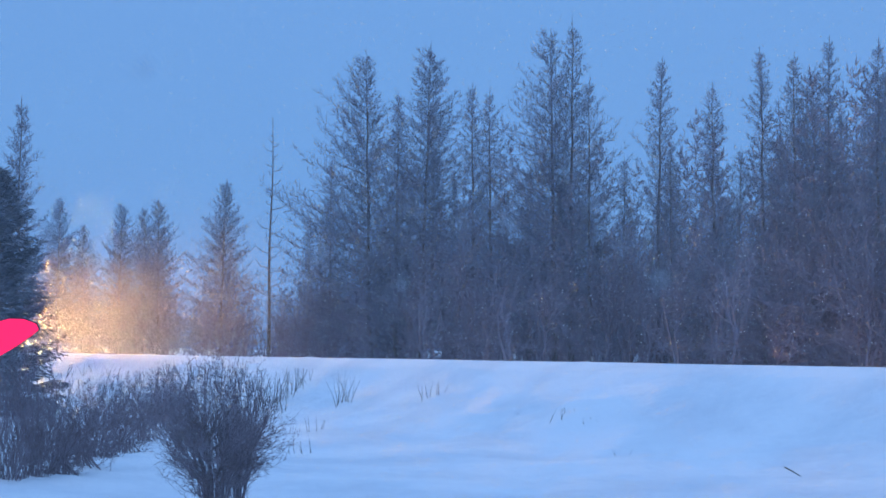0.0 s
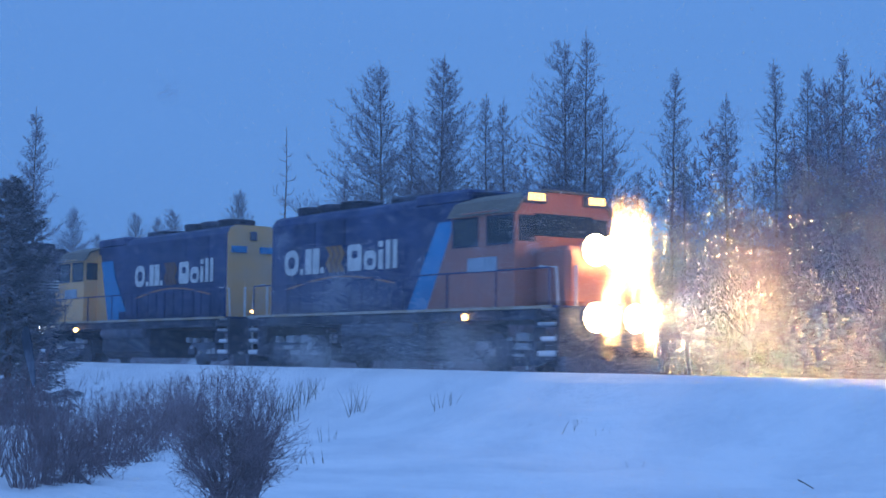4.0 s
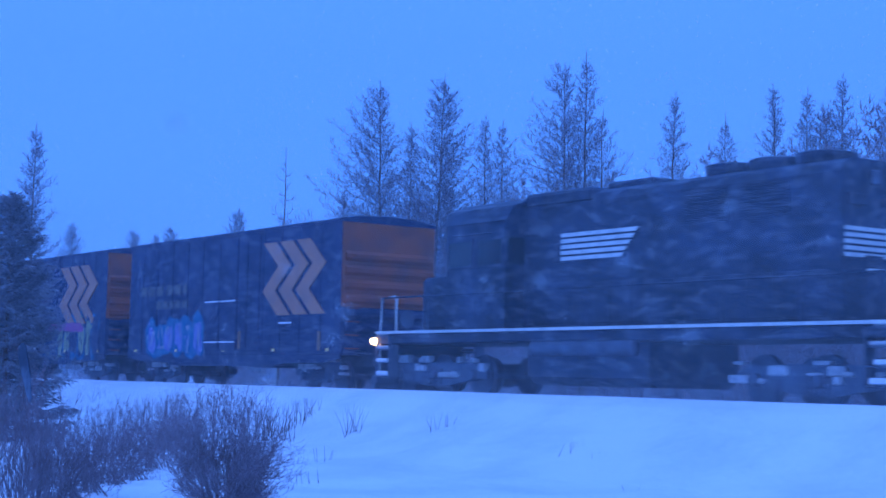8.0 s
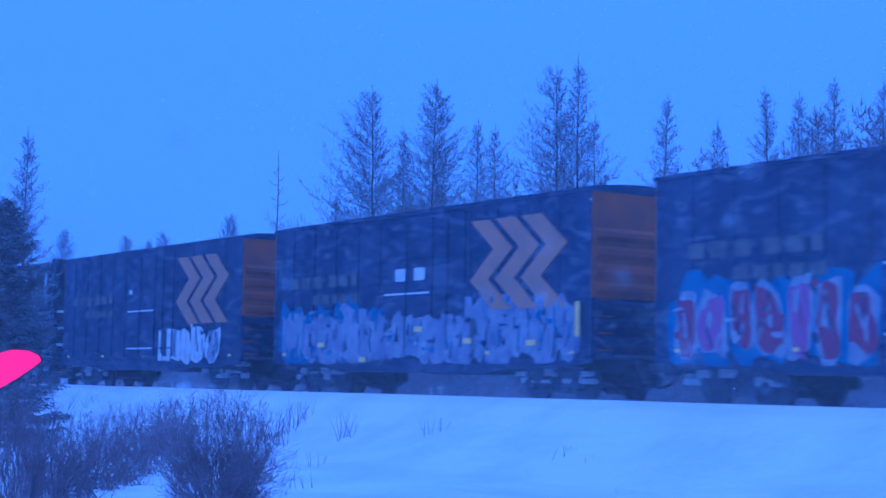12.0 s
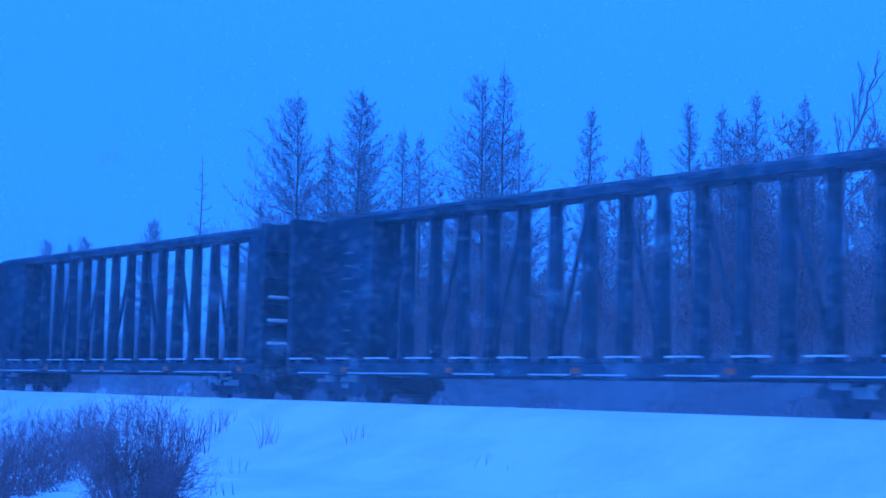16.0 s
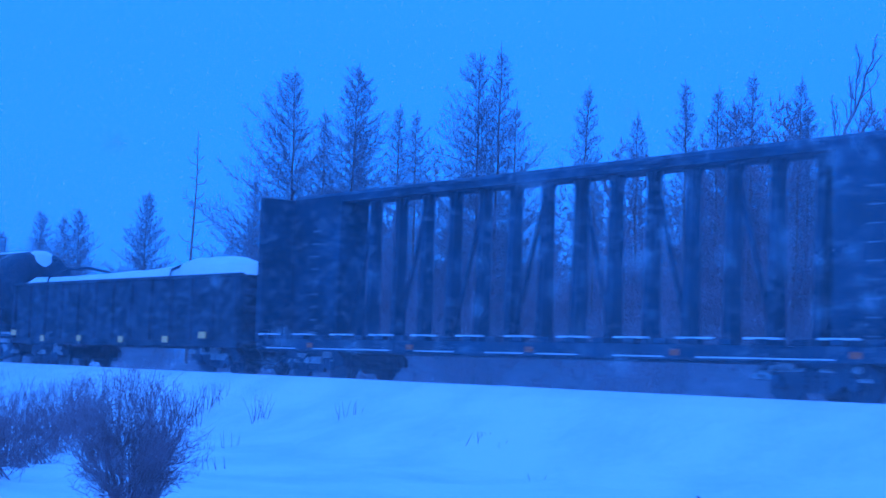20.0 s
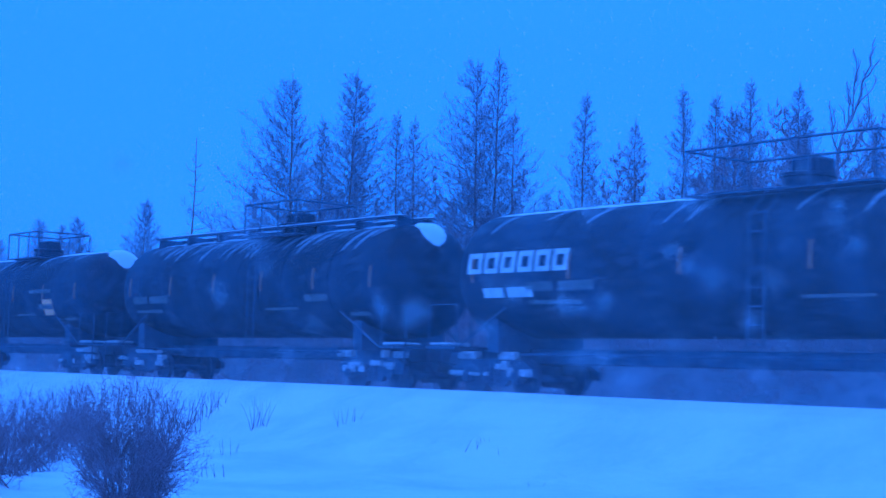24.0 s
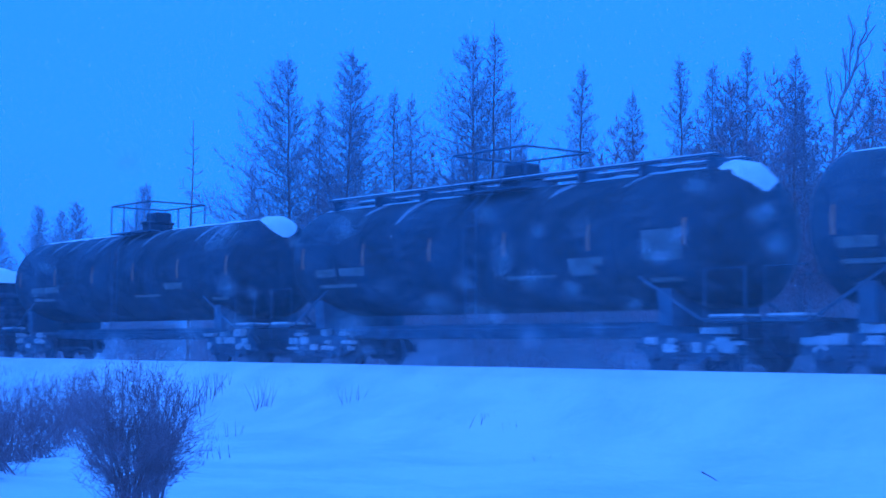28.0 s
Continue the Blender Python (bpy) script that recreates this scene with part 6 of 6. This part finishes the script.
def halo_material(reach, most):
    """Haze that imitates lamp bloom and lit beam, thinning out all round from its middle."""
    m = bpy.data.materials.new("lamp_bloom_haze")
    m.use_nodes = True
    nt = m.node_tree
    out = nt.nodes["Material Output"]
    nt.nodes.remove(nt.nodes["Principled BSDF"])
    co, ball, rough, mix, deep = [nt.nodes.new(k) for k in ("ShaderNodeTexCoord", "ShaderNodeTexGradient", "ShaderNodeTexNoise", "ShaderNodeMath", "ShaderNodeMath")]
    clear, onward, cover = [nt.nodes.new(k) for k in ("ShaderNodeBsdfTransparent", "ShaderNodeBsdfTranslucent", "ShaderNodeMixShader")]
    ball.gradient_type = "QUADRATIC_SPHERE"
    rough.inputs["Scale"].default_value = 5.0
    mix.operation = deep.operation = "MULTIPLY"
    deep.inputs[1].default_value = most
    onward.inputs["Color"].default_value = (0.9, 0.9, 0.92, 1)
    size = nt.nodes.new("ShaderNodeMapping")
    size.inputs["Scale"].default_value = (1 / reach, 1 / reach, 1.6 / reach)
    for x, y in ((co.outputs["Object"], size.inputs["Vector"]), (size.outputs[0], ball.inputs[0]), (co.outputs["Object"], rough.inputs["Vector"]), (ball.outputs["Fac"], mix.inputs[0]), (rough.outputs[0], mix.inputs[1]),
                 (mix.outputs[0], deep.inputs[0]), (deep.outputs[0], cover.inputs[0]), (clear.outputs[0], cover.inputs[1]), (onward.outputs[0], cover.inputs[2]), (cover.outputs[0], out.inputs["Surface"])):
        nt.links.new(x, y)
    return m


halos = []
for ahead, z, reach, most in ((0.45, 3.0, 2.6, 0.12), (0.45, 1.4, 2.6, 0.12), (4.5, 2.0, 3.2, 0.006), (10, 2.0, 4.6, 0.022), (16.5, 2.0, 5.6, 0.028), (24.5, 2.0, 6.6, 0.038)):
    # a slightly bowed disc, added so the lamps light it as bloom and beam
    v, f = [(0.06, 0, 0)] + [(-0.1 * (r / reach) ** 2, r * math.cos(a * 0.2618), r * 0.62 * math.sin(a * 0.2618)) for r in (reach / 3, reach * 2 / 3, reach) for a in range(24)], []
    f += [(0, 1 + a, 1 + (a + 1) % 24) for a in range(24)]
    f += [(1 + 24 * q + a, 25 + 24 * q + a, 25 + 24 * q + (a + 1) % 24, 1 + 24 * q + (a + 1) % 24) for q in (0, 1) for a in range(24)]
    halos.append((tagged(Shape().add(v, f).part("blowing_snow", halo_material(reach, most), smooth=True), "added haze disc imitating bloom and lit snow before the headlamps", "snowfall", kind="stuff"), ahead, z))

# snow haze over the far track, imitated by a sheet of darkened colour
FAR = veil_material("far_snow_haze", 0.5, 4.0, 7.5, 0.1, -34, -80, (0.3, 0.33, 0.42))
veil_sheet("dim sheet imitating snow haze over the far track", -130, -33, 19.6, -1.2, 8.0, FAR, 31)

# bluish sheet added to imitate haze and veil the brush under the cars
BEHIND = veil_material("drift_behind_track", 0.55, 0.6, 2.4, 0.35, -84, -96, (0.5, 0.53, 0.6))
lows.append(veil_sheet("low sheet imitating powder haze behind the train", -410, -83, 28.2, -0.6, 2.5, BEHIND, 41))

# powder swept up round the leading engine: puffs of it beside the bogies and the cab, and a long cloud before the nose
FRONT = -73.6                    # the leading engine's lamps along the track at the start
rnd = random.Random(90)
puffs = []
for k in range(46):
    s0 = FRONT - rnd.uniform(0.2, 13.0)
    high = rnd.random() ** 1.7 * 3.4
    p = at(s0, rnd.uniform(21.9, 23.0), 0.15 + high)
    w = rnd.uniform(0.25, 0.8)
    puffs.append((p.x, p.y, p.z, (w, w, w * 0.7), int(4200 * w)))
for k in range(16):
    p = at(FRONT - 3.2 + rnd.uniform(-1.1, 1.1), rnd.uniform(22.6, 23.2), rnd.uniform(0.1, 1.2))
    puffs.append((p.x, p.y, p.z, (0.3, 0.3, 0.22), 1500))
swirl = snow_clumps("blowing_snow", "puffs of powder snow whirling along the leading engine", puffs, 0.0075, 9)
cloud_spots = []
for k in range(190):
    ahead = 1.2 + rnd.expovariate(1 / 7.0 if k % 2 else 1 / 17.0)
    p = at(FRONT + ahead, CENTRE + rnd.gauss(0, 1.2 + 0.12 * ahead), max(0.1, rnd.gauss(1.8, 0.9)))
    w = 0.5 + 0.09 * ahead
    cloud_spots.append((p.x, p.y, p.z, (w * 1.6, w, w * 0.8), 190))
for y, z, x in ((-0.28, 3.0, -0.4), (0.28, 3.0, -0.4), (-0.62, 1.38, 0.05), (0.62, 1.38, 0.05)):
    p = at(FRONT + x, CENTRE + y, z)
    for ahead, w, k in ((0.25, 0.16, 150), (0.6, 0.19, 150), (1.05, 0.24, 150), (1.7, 0.32, 150)):
        cloud_spots.append((p.x + AX * ahead, p.y + AY * ahead, p.z - 0.03 * ahead, (w, w, w), k))
burst = snow_clumps("blowing_snow", "cloud of powder snow lit by the headlights", cloud_spots, 0.0085, 15)
plume = snow_air("blowing_snow", "powder snow swept up before the leading engine", 70000, (-73.5, -54, 21.0, 29, 0.0, 0), 0.0095, 5, 1.5)

# soft clumps that stand in for blurred wet spots on a car window
rnd = random.Random(55)


def spots(count, az, el, near=(0.9, 1.6)):
    out = []
    for k in range(count):
        a, e, d = radians(rnd.uniform(*az)), radians(rnd.uniform(*el)), rnd.uniform(*near)
        w = d * rnd.uniform(7, 15) / 2827
        out.append((math.sin(a) * d, math.cos(a) * d, EYE[2] + math.tan(e) * d, (w, w, w), int(rnd.uniform(500, 1500) * (w / 0.0045) ** 2)))
    return out


few = snow_clumps("falling_snow", "a few soft clumps imitating wet spots on the window", spots(16, (-12, 16), (-2, 9)), 0.0002, 61, DIMFLAKE)
many = snow_clumps("falling_snow", "many soft clumps imitating wet spots on the window", spots(30, (2, 20), (-0.5, 7)) + spots(16, (-10, 4), (0, 6)), 0.0002, 62, DIMFLAKE)


# ---- flashing red window reflection, built as a lens on a made-up mast ----
def reflection_lens():
    x, y = polar(-14.75, 9.0)
    g = ground_z(*along(x, y))
    t = thing("red_reflection", "flashing red window reflection, built as a lens on an arm", "signal lamp")
    # mast, foot and arm are added only to carry the lens
    Shape().tube([(-0.62, 0, g - 0.3), (-0.62, 0, 1.4)], 0.05, k=10).part("mast", STEEL, t)
    Shape().turned([(g - 0.1, 0.16), (g + 0.02, 0.16), (g + 0.05, 0.09)], "z", (-0.62, 0, 0), 12).part("mast_foot", STEEL, t)
    Shape().tube([(-0.62, 0, 0.24), (-0.2, 0, 0.24)], 0.018, k=8).part("side_arm", STEEL, t)
    # the flat lens swings edge-on and back
    drum = new("lens_holder")
    drum.parent = t
    o = [(-0.30, -0.16), (-0.24, -0.19), (-0.12, -0.12), (0.02, -0.03), (0.1, 0.03), (0.135, 0.06), (0.12, 0.09), (0.06, 0.115), (-0.02, 0.118), (-0.08, 0.1), (-0.15, 0.04), (-0.25, -0.06)]
    Shape().add([(x, -0.0001, z) for x, z in o], [tuple(range(len(o)))]).part("red_shape", REDGLOW, drum, "glowing red shape of the reflection")
    Shape().prism([(-0.08 + (x + 0.08) * 1.04, -0.02 + (z + 0.02) * 1.04) for x, z in o], 0.0, 0.004, "y").part("lens_back", BLACK, drum)
    t.matrix_world = Matrix.Translation((x, y, 0)) @ pose(0, 0, 0, 0, 0, 14.75)
    return drum


lens_drum = reflection_lens()


# ---- movement ----
# middle of each vehicle along the track at the start
TRAIN = [(lead, -81.7), (second, -99.12), (third, -117.7)]
TRAIN += [(b, -135.74 - 16.8 * i) for i, b in enumerate(boxcars)]
TRAIN += [(l, -205.7 - 23.05 * i) for i, l in enumerate(lumber)]
TRAIN += [(covered, -271.45), (tank_a, -289.6), (tank_b, -308.6), (tank_c, -325.8), (tank_d, -342.95), (tank_e, -361.4), (tail, -379.9)]


def motions():
    for ob, s in TRAIN:
        walk(ob, [(t, Matrix.Translation(at(s + SPEED * t, CENTRE)) @ pose(0, 0, 0, 0, 0, HEAD)) for t in range(0, 29, 2)])
    for ob, r in WHEELS:
        x, y, z = ob.location
        walk(ob, [(i / 30, pose(x, y, z, 0, math.degrees(SPEED * i / 30 / r), 0)) for i in range(841)])
    # the lens shows red for a third of a second in every 0.696 s
    rows = [(0.0, 0), (0.2, 0), (0.2333, 50), (0.2667, 100)]
    for i in range(39):
        on, off = round((0.61 + 0.696 * i) * 30) / 30, round((0.23 + 0.696 * (i + 1)) * 30) / 30
        rows += [(on, 100), (on + 1 / 30, 50), (on + 2 / 30, 0), (off, 0), (off + 1 / 30, 50), (off + 2 / 30, 100)]
    rows.append((28.0, 100))
    walk(lens_drum, [(t, pose(0, 0, 0.38, 0, 0, a)) for t, a in rows])
    for ob, drop, slide in ((snow_far, 0.7, 0.9), (snow_mid, 0.7, 0.9), (snow_near, 0.8, 0.5), (drift, 0.0, SPEED), (plume, 0.0, SPEED), (swirl, 0.0, SPEED), (burst, 0.0, SPEED), *[(v, 0.0, SPEED) for v in veils + lows]):
        walk(ob, [(t, Matrix.Translation(at(slide * t, 0.0, -drop * t))) for t in range(0, 29, 4)])
    for ob, ahead, z in halos:
        walk(ob, [(t, Matrix.Translation(at(FRONT + ahead + SPEED * t, CENTRE, z)) @ pose(0, 0, 0, 0, 0, HEAD)) for t in range(0, 29, 4)])
    walk(few, [(t, Matrix.Translation((0.0015 * (t - 12), 0, -0.002 * (t - 12)))) for t in range(0, 29, 4)])
    walk(many, [(t, Matrix.Translation((-0.055 * (t - 26), 0, -0.012 * (t - 26)))) for t in range(0, 29, 2)])


motions()
